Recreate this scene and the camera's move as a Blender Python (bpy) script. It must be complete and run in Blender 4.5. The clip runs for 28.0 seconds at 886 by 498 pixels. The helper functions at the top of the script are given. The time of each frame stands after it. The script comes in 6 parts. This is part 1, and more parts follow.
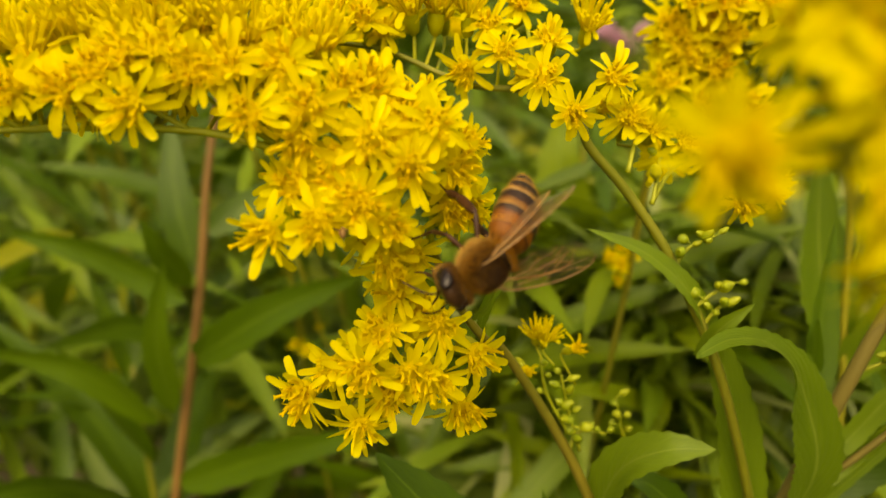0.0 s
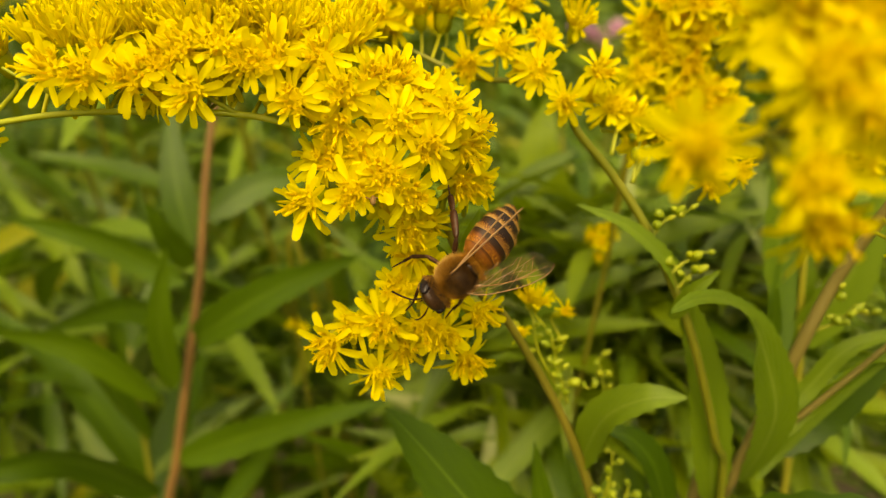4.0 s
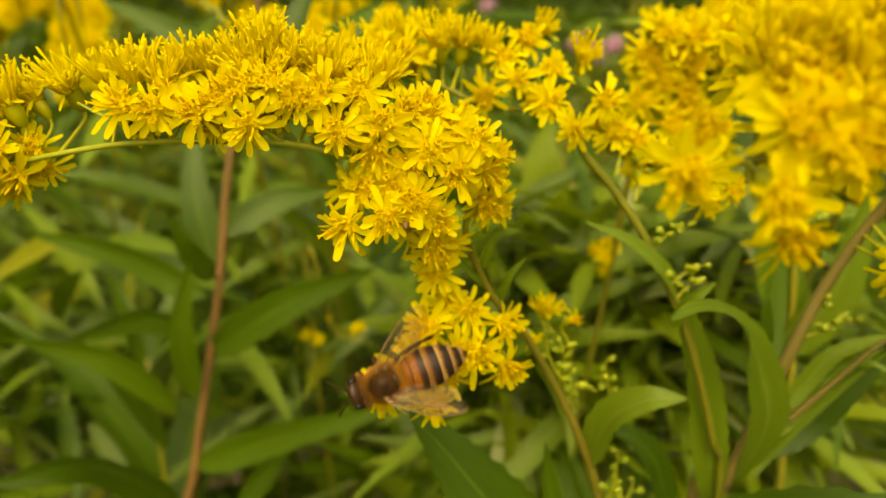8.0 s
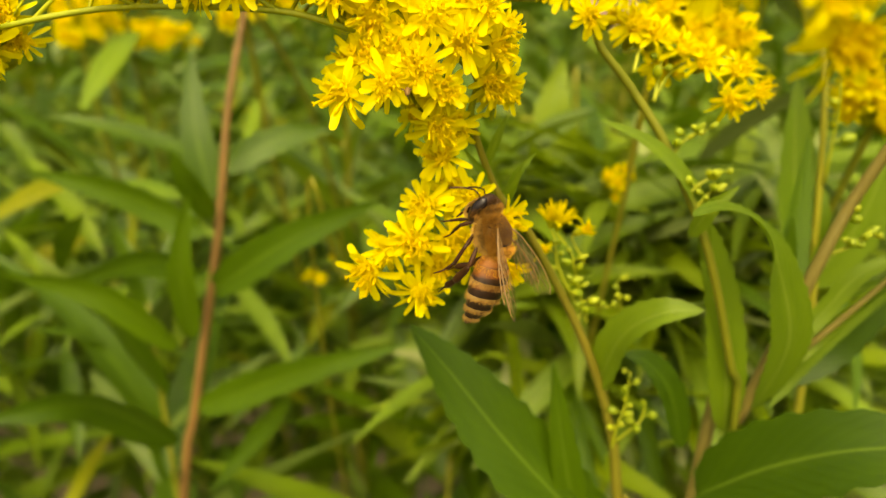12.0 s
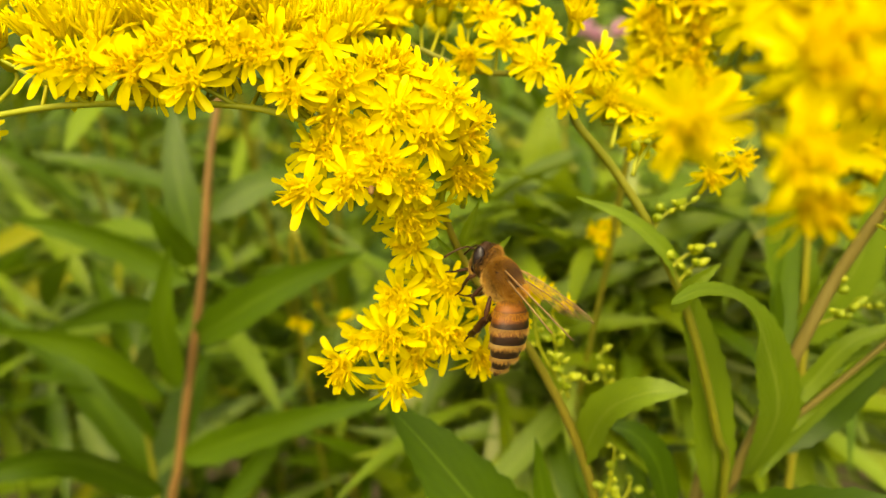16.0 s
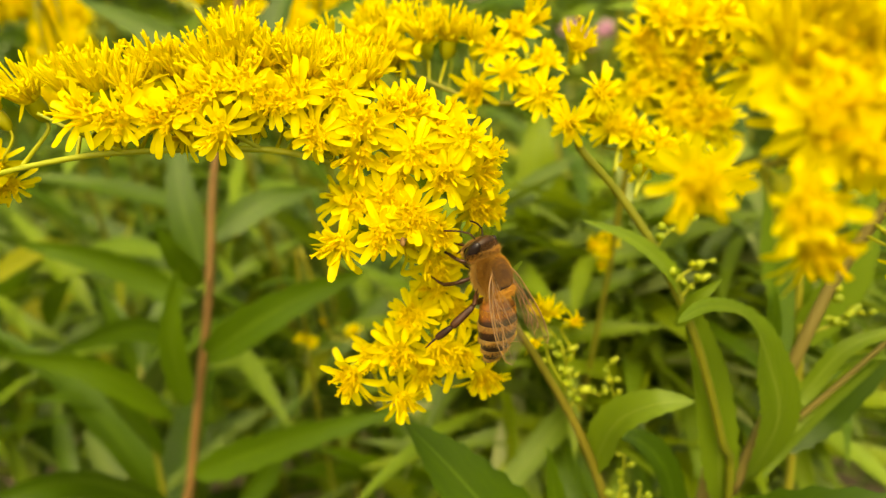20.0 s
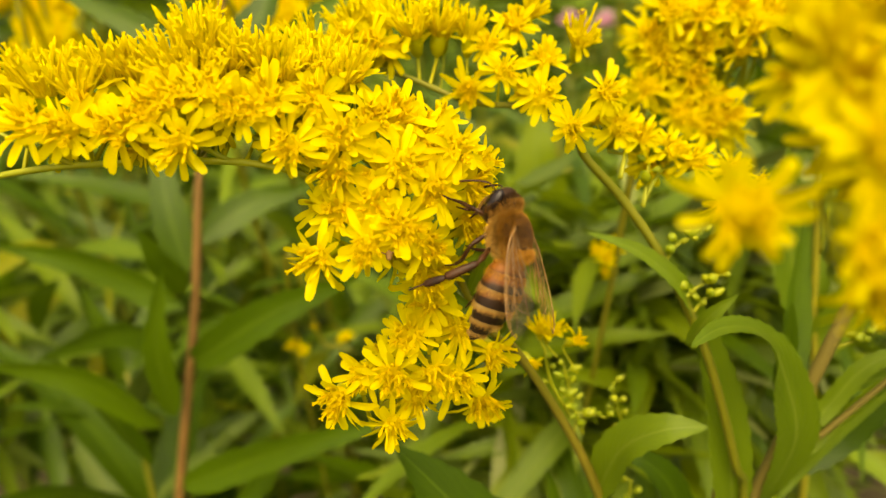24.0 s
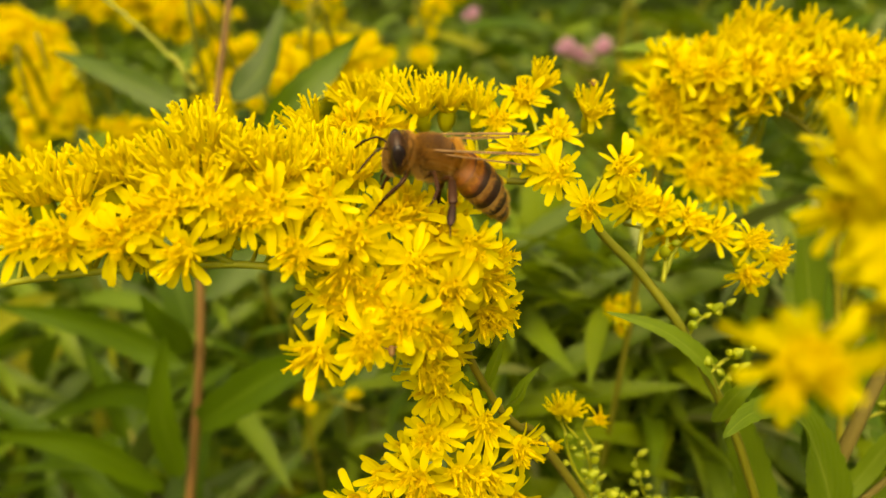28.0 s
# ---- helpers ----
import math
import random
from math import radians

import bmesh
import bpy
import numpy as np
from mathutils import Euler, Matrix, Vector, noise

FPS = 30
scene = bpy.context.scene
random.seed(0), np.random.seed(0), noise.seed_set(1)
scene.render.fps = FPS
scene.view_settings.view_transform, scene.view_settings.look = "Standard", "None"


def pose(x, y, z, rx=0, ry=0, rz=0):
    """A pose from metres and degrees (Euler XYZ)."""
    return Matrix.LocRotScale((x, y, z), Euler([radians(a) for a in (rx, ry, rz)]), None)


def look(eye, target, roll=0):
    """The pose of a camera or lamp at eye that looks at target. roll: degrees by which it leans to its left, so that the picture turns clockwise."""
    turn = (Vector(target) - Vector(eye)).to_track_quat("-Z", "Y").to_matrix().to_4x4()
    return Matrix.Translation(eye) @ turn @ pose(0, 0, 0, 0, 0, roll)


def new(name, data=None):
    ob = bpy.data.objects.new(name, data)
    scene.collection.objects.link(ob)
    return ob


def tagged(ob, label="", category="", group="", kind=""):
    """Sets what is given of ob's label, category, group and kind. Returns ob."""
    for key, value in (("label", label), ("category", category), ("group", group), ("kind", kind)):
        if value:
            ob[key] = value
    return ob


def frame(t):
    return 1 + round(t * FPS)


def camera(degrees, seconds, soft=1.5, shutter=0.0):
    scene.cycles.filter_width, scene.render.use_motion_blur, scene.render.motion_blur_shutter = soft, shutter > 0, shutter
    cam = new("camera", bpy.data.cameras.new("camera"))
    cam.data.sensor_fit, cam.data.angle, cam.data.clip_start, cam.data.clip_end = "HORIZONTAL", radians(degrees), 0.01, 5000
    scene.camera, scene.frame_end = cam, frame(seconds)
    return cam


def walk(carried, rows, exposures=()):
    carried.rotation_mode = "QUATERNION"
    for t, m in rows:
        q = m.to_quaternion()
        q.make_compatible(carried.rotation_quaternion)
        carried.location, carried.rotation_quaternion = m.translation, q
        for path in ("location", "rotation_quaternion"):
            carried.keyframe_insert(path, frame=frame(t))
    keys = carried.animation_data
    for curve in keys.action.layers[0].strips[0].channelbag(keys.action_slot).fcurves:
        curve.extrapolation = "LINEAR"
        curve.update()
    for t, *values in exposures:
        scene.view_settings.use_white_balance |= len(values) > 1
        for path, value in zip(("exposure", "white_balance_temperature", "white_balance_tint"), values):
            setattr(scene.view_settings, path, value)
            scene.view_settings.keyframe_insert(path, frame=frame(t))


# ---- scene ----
cam = camera(62.0, 28.0, soft=1.3, shutter=0.45)
cam.data.dof.use_dof, cam.data.dof.focus_distance, cam.data.dof.aperture_fstop = True, 0.064, 26.0
PATH = [
    (0, (0.00156, 0.00073, 0.99980), (-0.00029, 0.09730, 0.97391), -0.27),
    (0.5, (0.00086, 0.00023, 1.00180), (-0.00024, 0.09667, 0.97539), 0.07),
    (1, (-0.00085, -0.00089, 1.00072), (-0.00128, 0.09555, 0.97428), 0.52),
    (1.5, (-0.00031, -0.00038, 0.99881), (-0.00037, 0.09600, 0.97215), 0.70),
    (2, (0.00043, -0.00178, 0.99879), (0.00055, 0.09460, 0.97214), 0.54),
    (2.5, (0.00062, -0.00409, 0.99904), (0.00108, 0.09224, 0.97220), 0.25),
    (4.5, (-0.00228, -0.00935, 1.00013), (-0.00041, 0.08703, 0.97354), 0.25),
    (5, (-0.00191, -0.00971, 0.99948), (-0.00016, 0.08673, 0.97311), 0.20),
    (5.5, (-0.00274, -0.01056, 1.00062), (-0.00050, 0.08591, 0.97439), 0.14),
    (6, (-0.00309, -0.01030, 1.00082), (-0.00101, 0.08619, 0.97462), 0.18),
    (6.5, (-0.00400, -0.01136, 1.00217), (-0.00203, 0.08516, 0.97610), 0.32),
    (7, (-0.00430, -0.01328, 1.00206), (-0.00219, 0.08331, 0.97624), 0.22),
    (7.5, (-0.00569, -0.01539, 1.00199), (-0.00389, 0.08126, 0.97636), 0.13),
    (8, (-0.00471, -0.01626, 1.00216), (-0.00261, 0.08055, 0.97718), 0.16),
    (8.5, (-0.00405, -0.01760, 1.00235), (-0.00217, 0.07932, 0.97782), -0.20),
    (9, (-0.00329, -0.01919, 1.00289), (-0.00106, 0.07770, 0.97826), -0.25),
    (9.5, (-0.00470, -0.02001, 1.00098), (-0.00310, 0.07691, 0.97641), -0.01),
    (10, (-0.00295, -0.01619, 0.99744), (-0.00195, 0.08075, 0.97292), -0.15),
    (10.5, (-0.00412, -0.01366, 0.99267), (-0.00346, 0.08331, 0.96827), 0.24),
    (11, (-0.00481, -0.01282, 0.99050), (-0.00317, 0.08351, 0.96371), 0.73),
    (11.5, (-0.00437, -0.01333, 0.99053), (-0.00324, 0.08272, 0.96272), 0.67),
    (12, (-0.00399, -0.01340, 0.99214), (-0.00311, 0.08264, 0.96426), 0.57),
    (12.5, (-0.00404, -0.01535, 0.99560), (-0.00353, 0.08058, 0.96734), 0.52),
    (14.5, (-0.00160, -0.01368, 0.99721), (-0.00025, 0.08288, 0.97121), -0.02),
    (15, (-0.00297, -0.01209, 0.99745), (-0.00222, 0.08443, 0.97129), 0.13),
    (15.5, (-0.00174, -0.00925, 0.99716), (-0.00081, 0.08743, 0.97163), 0.03),
    (16, (-0.00131, -0.00898, 0.99901), (-0.00021, 0.08747, 0.97263), -0.04),
    (16.5, (-0.00163, -0.01184, 1.00059), (-0.00013, 0.08455, 0.97400), -0.14),
    (17, (-0.00122, -0.01669, 1.00078), (0.00058, 0.07976, 0.97442), -0.38),
    (17.5, (-0.00273, -0.01568, 1.00169), (-0.00114, 0.08084, 0.97558), -0.48),
    (18, (-0.00170, -0.01570, 1.00099), (0.00030, 0.08090, 0.97520), -0.73),
    (18.5, (-0.00246, -0.01409, 1.00189), (-0.00039, 0.08236, 0.97557), -1.21),
    (19, (-0.00198, -0.01323, 1.00133), (0.00038, 0.08327, 0.97521), -1.57),
    (19.5, (-0.00302, -0.01218, 1.00151), (-0.00084, 0.08436, 0.97551), -1.76),
    (20, (-0.00400, -0.01161, 1.00268), (-0.00153, 0.08483, 0.97634), -1.58),
    (20.5, (-0.00381, -0.01012, 1.00220), (-0.00161, 0.08636, 0.97599), -1.39),
    (21, (-0.00364, -0.00914, 1.00349), (-0.00133, 0.08734, 0.97728), -1.51),
    (21.5, (-0.00374, -0.00882, 1.00511), (-0.00102, 0.08758, 0.97865), -1.78),
    (23.5, (-0.00374, -0.00549, 1.00356), (-0.00142, 0.09055, 0.97578), -1.76),
    (24, (-0.00286, -0.00445, 1.00334), (-0.00042, 0.09165, 0.97582), -1.88),
    (24.5, (-0.00341, -0.00464, 1.00181), (-0.00074, 0.09161, 0.97484), -2.16),
    (25, (-0.00271, -0.00362, 1.00322), (-0.00041, 0.09286, 0.97705), -2.54),
    (25.5, (-0.00347, -0.00322, 1.00476), (-0.00055, 0.09310, 0.97805), -2.42),
    (26, (-0.00244, -0.00207, 1.00365), (0.00075, 0.09434, 0.97729), -2.48),
    (26.5, (-0.00276, -0.00177, 1.00671), (0.00057, 0.09461, 0.98025), -2.52),
    (27, (-0.00341, -0.00114, 1.00793), (0.00011, 0.09538, 0.98204), -2.54),
    (27.5, (-0.00459, -0.00126, 1.00800), (-0.00111, 0.09561, 0.98345), -2.58),
    (28, (-0.00351, -0.00002, 1.00854), (-0.00124, 0.09691, 0.98407), -3.36),
]
# seconds, stops, kelvin, tint
EXPOSE = [(0, 0.83, 10500, 1), (5, 0.98, 10500, 0), (9, 0.89, 10500, 0), (10, 0.93, 10400, -1), (11, 1.31, 10000, -5), (15, 1.4, 10000, -4), (20, 1.33, 10000, -3), (25, 1.1, 10500, 0), (28, 1.02, 10500, 0)]
walk(cam, [(t, look(eye, target, roll)) for t, eye, target, roll in PATH], EXPOSE)

# ---- daylight: bright cloudy sky ----
world = bpy.data.worlds.new("sky")
scene.world = world
world.use_nodes = True
sky = world.node_tree.nodes.new("ShaderNodeTexSky")
sky.sky_type, sky.sun_disc = "NISHITA", False
sky.air_density, sky.dust_density, sky.ozone_density = 0.7, 6.0, 0.2
sky.sun_elevation, sky.sun_rotation = radians(51), radians(192)
world.node_tree.links.new(sky.outputs[0], world.node_tree.nodes["Background"].inputs[0])
world.node_tree.nodes["Background"].inputs[1].default_value = 0.15
sun = new("sun", bpy.data.lights.new("sun", "SUN"))
sun.data.energy, sun.data.angle, sun.data.color = 1.5, radians(80), (1.0, 0.95, 0.86)
sun.matrix_basis = look((0.35, -1.5, 3.0), (0, 0.1, 1.0))


# ---- materials ----
def shader(name):
    m = bpy.data.materials.new(name)
    m.use_nodes = True
    nt = m.node_tree
    return m, nt, nt.nodes["Principled BSDF"], nt.nodes["Material Output"]


def node(nt, kind, ins=(), operation="", data_type="", blend_type=""):
    n = nt.nodes.new(kind)
    if data_type:
        n.data_type = data_type
    if blend_type:
        n.blend_type = blend_type
    if operation:
        n.operation = operation
    for key, value in dict(ins).items():
        if hasattr(value, "is_output"):
            nt.links.new(value, n.inputs[key])
        else:
            n.inputs[key].default_value = value
    return n


def ramp(nt, fac, stops):
    n = node(nt, "ShaderNodeValToRGB", {0: fac})
    els = n.color_ramp.elements
    while len(els) < len(stops):
        els.new(0.5)
    for e, (at, col) in zip(els, stops):
        e.position, e.color = at, (*col, 1)
    return n.outputs[0]


def mixed(nt, fac, a, b, how="MIX"):
    n = node(nt, "ShaderNodeMix", data_type="RGBA", blend_type=how)
    for key, value in ((0, fac), (6, a), (7, b)):
        if hasattr(value, "is_output"):
            nt.links.new(value, n.inputs[key])
        else:
            n.inputs[key].default_value = value if key == 0 else (*value, 1)
    return n.outputs[2]


def bumped(nt, bsdf, height, strength, distance):
    b = node(nt, "ShaderNodeBump", {"Height": height, "Strength": strength, "Distance": distance})
    nt.links.new(b.outputs[0], bsdf.inputs["Normal"])


def thin(nt, bsdf, out, colour, share):
    """Lets part of the light through a thin petal or blade."""
    tr = node(nt, "ShaderNodeBsdfTranslucent", {0: colour})
    mx = node(nt, "ShaderNodeMixShader", {0: share, 1: bsdf.outputs[0], 2: tr.outputs[0]})
    nt.links.new(mx.outputs[0], out.inputs[0])


def leaf_material(name, dark, light, rib, share=0.34, rough=0.43):
    m, nt, bsdf, out = shader(name)
    uv = node(nt, "ShaderNodeUVMap").outputs[0]
    sep = node(nt, "ShaderNodeSeparateXYZ", {0: uv})
    across = node(nt, "ShaderNodeMath", {0: sep.outputs[0], 1: 0.5}, operation="SUBTRACT")
    off = node(nt, "ShaderNodeMath", {0: across.outputs[0]}, operation="ABSOLUTE").outputs[0]
    rnd = node(nt, "ShaderNodeObjectInfo").outputs["Random"]
    isl = node(nt, "ShaderNodeNewGeometry").outputs["Random Per Island"]
    both = node(nt, "ShaderNodeMath", {0: rnd, 1: isl}, operation="ADD")
    both = node(nt, "ShaderNodeMath", {0: both.outputs[0]}, operation="FRACT").outputs[0]
    coarse = node(nt, "ShaderNodeTexNoise", {"Vector": uv, "Scale": 4.0, "Detail": 4.0}).outputs[0]
    fine = node(nt, "ShaderNodeTexNoise", {"Vector": uv, "Scale": 60.0, "Detail": 3.0}).outputs[0]
    tone = node(nt, "ShaderNodeMath", {0: coarse, 1: both}, operation="ADD")
    tone = node(nt, "ShaderNodeMath", {0: tone.outputs[0], 1: 0.5}, operation="MULTIPLY").outputs[0]
    col = ramp(nt, tone, [(0.24, dark), (0.76, light)])
    slant = node(nt, "ShaderNodeMath", {0: off, 1: -0.55}, operation="MULTIPLY")
    veins = node(nt, "ShaderNodeMath", {0: sep.outputs[1], 1: slant.outputs[0]}, operation="ADD")
    veins = node(nt, "ShaderNodeMath", {0: veins.outputs[0], 1: 90.0}, operation="MULTIPLY")
    veins = node(nt, "ShaderNodeMath", {0: veins.outputs[0]}, operation="SINE").outputs[0]
    mid = ramp(nt, off, [(0.0, (1, 1, 1)), (0.035, (0, 0, 0))])
    vein_tone = ramp(nt, veins, [(0.8, (0, 0, 0)), (1.0, (0.08, 0.08, 0.08))])
    col = mixed(nt, vein_tone, col, rib)
    col = mixed(nt, mid, col, rib)
    nt.links.new(col, bsdf.inputs["Base Color"])
    bsdf.inputs["Roughness"].default_value = rough
    bsdf.inputs["Specular IOR Level"].default_value = 0.3
    height = node(nt, "ShaderNodeMath", {0: veins, 1: 0.3, 2: fine}, operation="MULTIPLY_ADD").outputs[0]
    bumped(nt, bsdf, height, 0.25, 0.0003)
    thin(nt, bsdf, out, col, share)
    return m


def plain(name, a, b, scale, rough=0.5, bump=0.2, share=0.0, distance=0.0001):
    m, nt, bsdf, out = shader(name)
    pos = node(nt, "ShaderNodeTexCoord").outputs["Object"]
    n1 = node(nt, "ShaderNodeTexNoise", {"Vector": pos, "Scale": scale, "Detail": 5.0}).outputs[0]
    n2 = node(nt, "ShaderNodeTexNoise", {"Vector": pos, "Scale": scale * 9, "Detail": 3.0}).outputs[0]
    rnd = node(nt, "ShaderNodeObjectInfo").outputs["Random"]
    t = node(nt, "ShaderNodeMath", {0: rnd, 1: 0.5, 2: n1}, operation="MULTIPLY_ADD")
    col = ramp(nt, t.outputs[0], [(0.4, a), (1.0, b)])
    nt.links.new(col, bsdf.inputs["Base Color"])
    bsdf.inputs["Roughness"].default_value = rough
    bsdf.inputs["Specular IOR Level"].default_value = 0.3
    bumped(nt, bsdf, n2, bump, distance)
    if share:
        thin(nt, bsdf, out, col, share)
    return m


LEAF = leaf_material("leaf_green", (0.034, 0.073, 0.0025), (0.07, 0.13, 0.005), (0.095, 0.155, 0.014))
LEAF_YOUNG = leaf_material("leaf_young_green", (0.085, 0.145, 0.008), (0.14, 0.21, 0.014), (0.175, 0.235, 0.032))
LEAF_LIME = leaf_material("leaf_lime_green", (0.112, 0.17, 0.007), (0.178, 0.245, 0.013), (0.18, 0.26, 0.03), 0.4)
LEAF_GREY = leaf_material("leaf_grey_green", (0.05, 0.088, 0.01), (0.095, 0.138, 0.02), (0.15, 0.18, 0.04), 0.25, 0.5)
LEAF_PALE = leaf_material("leaf_pale_green", (0.12, 0.16, 0.035), (0.22, 0.25, 0.075), (0.26, 0.29, 0.1), 0.22, 0.42)
LEAF_YELLOW = leaf_material("leaf_yellowing", (0.1, 0.135, 0.006), (0.22, 0.23, 0.012), (0.25, 0.25, 0.04))
PETAL = plain("petal_yellow", (0.75, 0.63, 0.014), (0.83, 0.73, 0.035), 500, 0.65, 0.25, 0.62)
FLORET = plain("floret_golden", (0.77, 0.6, 0.012), (0.84, 0.7, 0.025), 700, 0.65, 0.3, 0.62)
CALYX = plain("involucre_green", (0.24, 0.27, 0.014), (0.4, 0.39, 0.022), 600, 0.5, 0.3, 0.25)
BUD = plain("bud_green_yellow", (0.14, 0.2, 0.01), (0.28, 0.31, 0.018), 600, 0.5, 0.2, 0.12)
SEED = plain("seed_green", (0.16, 0.2, 0.02), (0.28, 0.3, 0.04), 600, 0.6, 0.2, 0.15)
STEM = plain("stem_green", (0.1, 0.115, 0.008), (0.19, 0.18, 0.016), 150, 0.5, 0.3)
STEM_FRESH = plain("stem_fresh_green", (0.17, 0.21, 0.012), (0.27, 0.29, 0.02), 200, 0.5, 0.3, 0.1)
STEM_BROWN = plain("stem_reddish_brown", (0.1, 0.054, 0.015), (0.165, 0.088, 0.023), 120, 0.55, 0.3)
STEM_TAN = plain("stem_tan", (0.12, 0.112, 0.011), (0.19, 0.145, 0.019), 100, 0.5, 0.3)
STEM_RED = plain("stem_green_red", (0.1, 0.085, 0.018), (0.155, 0.122, 0.028), 100, 0.5, 0.3)
# dark green holding the shrubs' inner shade, for the added backdrop
BACKDROP_SHADE = plain("backdrop_shade_green", (0.012, 0.026, 0.003), (0.045, 0.075, 0.01), 9, 0.7, 0.8, 0.0, 0.03)
PINK = plain("petal_pink", (0.52, 0.26, 0.38), (0.7, 0.44, 0.56), 200, 0.5, 0.2, 0.3)
SOIL = plain("soil", (0.035, 0.027, 0.014), (0.085, 0.065, 0.032), 6, 0.9, 0.6, 0.0, 0.01)


# ---- mesh helpers ----
def mm(x, y, z):
    """A place from millimetres; z is counted from 1 m over the ground."""
    return Vector((x, y, z + 1000.0)) * 0.001


def mesh(name, verts, faces, mats, uvs=None, slots=None, smooth=True):
    me = bpy.data.meshes.new(name)
    me.from_pydata([tuple(v) for v in verts], [], faces)
    for m in mats:
        me.materials.append(m)
    if uvs is not None:
        layer = me.uv_layers.new(name="UVMap")
        flat = np.array([uvs[i] for f in faces for i in f], dtype=np.float32).ravel()
        layer.data.foreach_set("uv", flat)
    if slots is not None:
        me.polygons.foreach_set("material_index", slots)
    if smooth:
        me.polygons.foreach_set("use_smooth", [True] * len(faces))
    me.update()
    return me


def part(name, me, parent, m=None, label=""):
    """One mesh object under a thing or a part, at the pose m in its parent's space."""
    ob = new(name, me)
    ob.parent = parent
    if m is not None:
        ob.matrix_basis = m
    return tagged(ob, label) if label else ob


def thing(name, place, label, category, group="", kind=""):
    ob = new(name)
    ob.empty_display_size = 0.005
    ob.location = place
    return tagged(ob, label, category, group, kind)


def curve_points(ctrl, per=6):
    """A smooth line through the given places."""
    p = [Vector(c) for c in ctrl]
    p = [p[0] * 2 - p[1], *p, p[-1] * 2 - p[-2]]
    line = []
    for i in range(1, len(p) - 2):
        a, b, c, d = p[i - 1 : i + 3]
        for k in range(per):
            t = k / per
            line.append(0.5 * (2 * b + (c - a) * t + (2 * a - 5 * b + 4 * c - d) * t * t + (3 * b - a - 3 * c + d) * t**3))
    return line + [p[-2]]


def along(radii, per):
    """Radii at the places between control points, to go with curve_points."""
    return [a + (b - a) * k / per for a, b in zip(radii, radii[1:]) for k in range(per)] + [radii[-1]]


def tube(line, radii, sides=7, cap=True):
    """Vertices and faces of a round rod along a line; radii: first and last, or one for each point."""
    n = len(line)
    rs = [radii[0] + (radii[1] - radii[0]) * i / (n - 1) for i in range(n)] if len(radii) == 2 and n != 2 else radii
    verts, faces, side = [], [], None
    for i, q in enumerate(line):
        d = (line[min(i + 1, n - 1)] - line[max(i - 1, 0)]).normalized()
        if side is None:
            side = d.orthogonal().normalized()
        side = (side - d * side.dot(d)).normalized()
        other = d.cross(side)
        for k in range(sides):
            a = 2 * math.pi * k / sides
            verts.append(q + (side * math.cos(a) + other * math.sin(a)) * rs[i])
    for i in range(n - 1):
        for k in range(sides):
            a, b = i * sides + k, i * sides + (k + 1) % sides
            faces.append((a, b, b + sides, a + sides))
    if cap:
        faces.append(tuple(range(sides))[::-1])
        faces.append(tuple(range((n - 1) * sides, n * sides)))
    return verts, faces


def joined(*pieces):
    """Several (vertices, faces) in one."""
    verts, faces = [], []
    for v, f in pieces:
        k = len(verts)
        verts += v
        faces += [tuple(i + k for i in g) for g in f]
    return verts, faces


def ball(centre, radii, rings=8, sides=12, m=None):
    verts, faces = [], []
    for i in range(rings + 1):
        a = math.pi * i / rings
        for k in range(sides):
            b = 2 * math.pi * k / sides
            v = Vector((radii[0] * math.sin(a) * math.cos(b), radii[1] * math.sin(a) * math.sin(b), radii[2] * math.cos(a)))
            verts.append((m @ v if m else v) + Vector(centre))
    for i in range(rings):
        for k in range(sides):
            a, b = i * sides + k, i * sides + (k + 1) % sides
            faces.append((a, a + sides, b + sides, b))
    return verts, faces


def blade(line, width, up, fold=0.25, saw=0.045, wave=0.0, seed=0, across=4, blunt=0.42, up_end=None):
    """A lance-shaped leaf along a line: creased at the midrib, finely toothed, tapering to both ends."""
    rng = random.Random(seed)
    n = len(line)
    verts, faces, uvs = [], [], []
    phase = rng.uniform(0, 6)
    for i, q in enumerate(line):
        t = i / (n - 1)
        d = (line[min(i + 1, n - 1)] - line[max(i - 1, 0)]).normalized()
        side = d.cross(Vector(up).lerp(Vector(up_end or up), t)).normalized()
        nor = side.cross(d)
        w = width * 0.5 * (max(0.0, math.sin(math.pi * t**blunt**0.55)) ** 0.85 * 0.97 + 0.03)
        if t == 1.0:
            w = width * 0.008
        for k in range(across + 1):
            u = 2 * k / across - 1
            edge = abs(u) == 1
            ww = w * (1 + (saw * (1 if i % 2 else -1) if edge else 0))
            lift = fold * abs(u) * w + wave * width * u * math.sin(t * 9 + phase) * 0.5
            verts.append(q + side * (u * ww) + nor * lift)
            uvs.append((k / across, t))
    for i in range(n - 1):
        for k in range(across):
            a = i * (across + 1) + k
            faces.append((a, a + 1, a + across + 2, a + across + 1))
    return verts, faces, uvs


def axis_pose(place, axis, spin=0.0, scale=1.0):
    """A pose at place whose z looks along axis."""
    q = Vector(axis).to_track_quat("Z", "Y")
    return Matrix.Translation(place) @ q.to_matrix().to_4x4() @ Matrix.Rotation(spin, 4, "Z") @ Matrix.Scale(scale, 4)


# ---- goldenrod flower heads ----
MM = 0.001


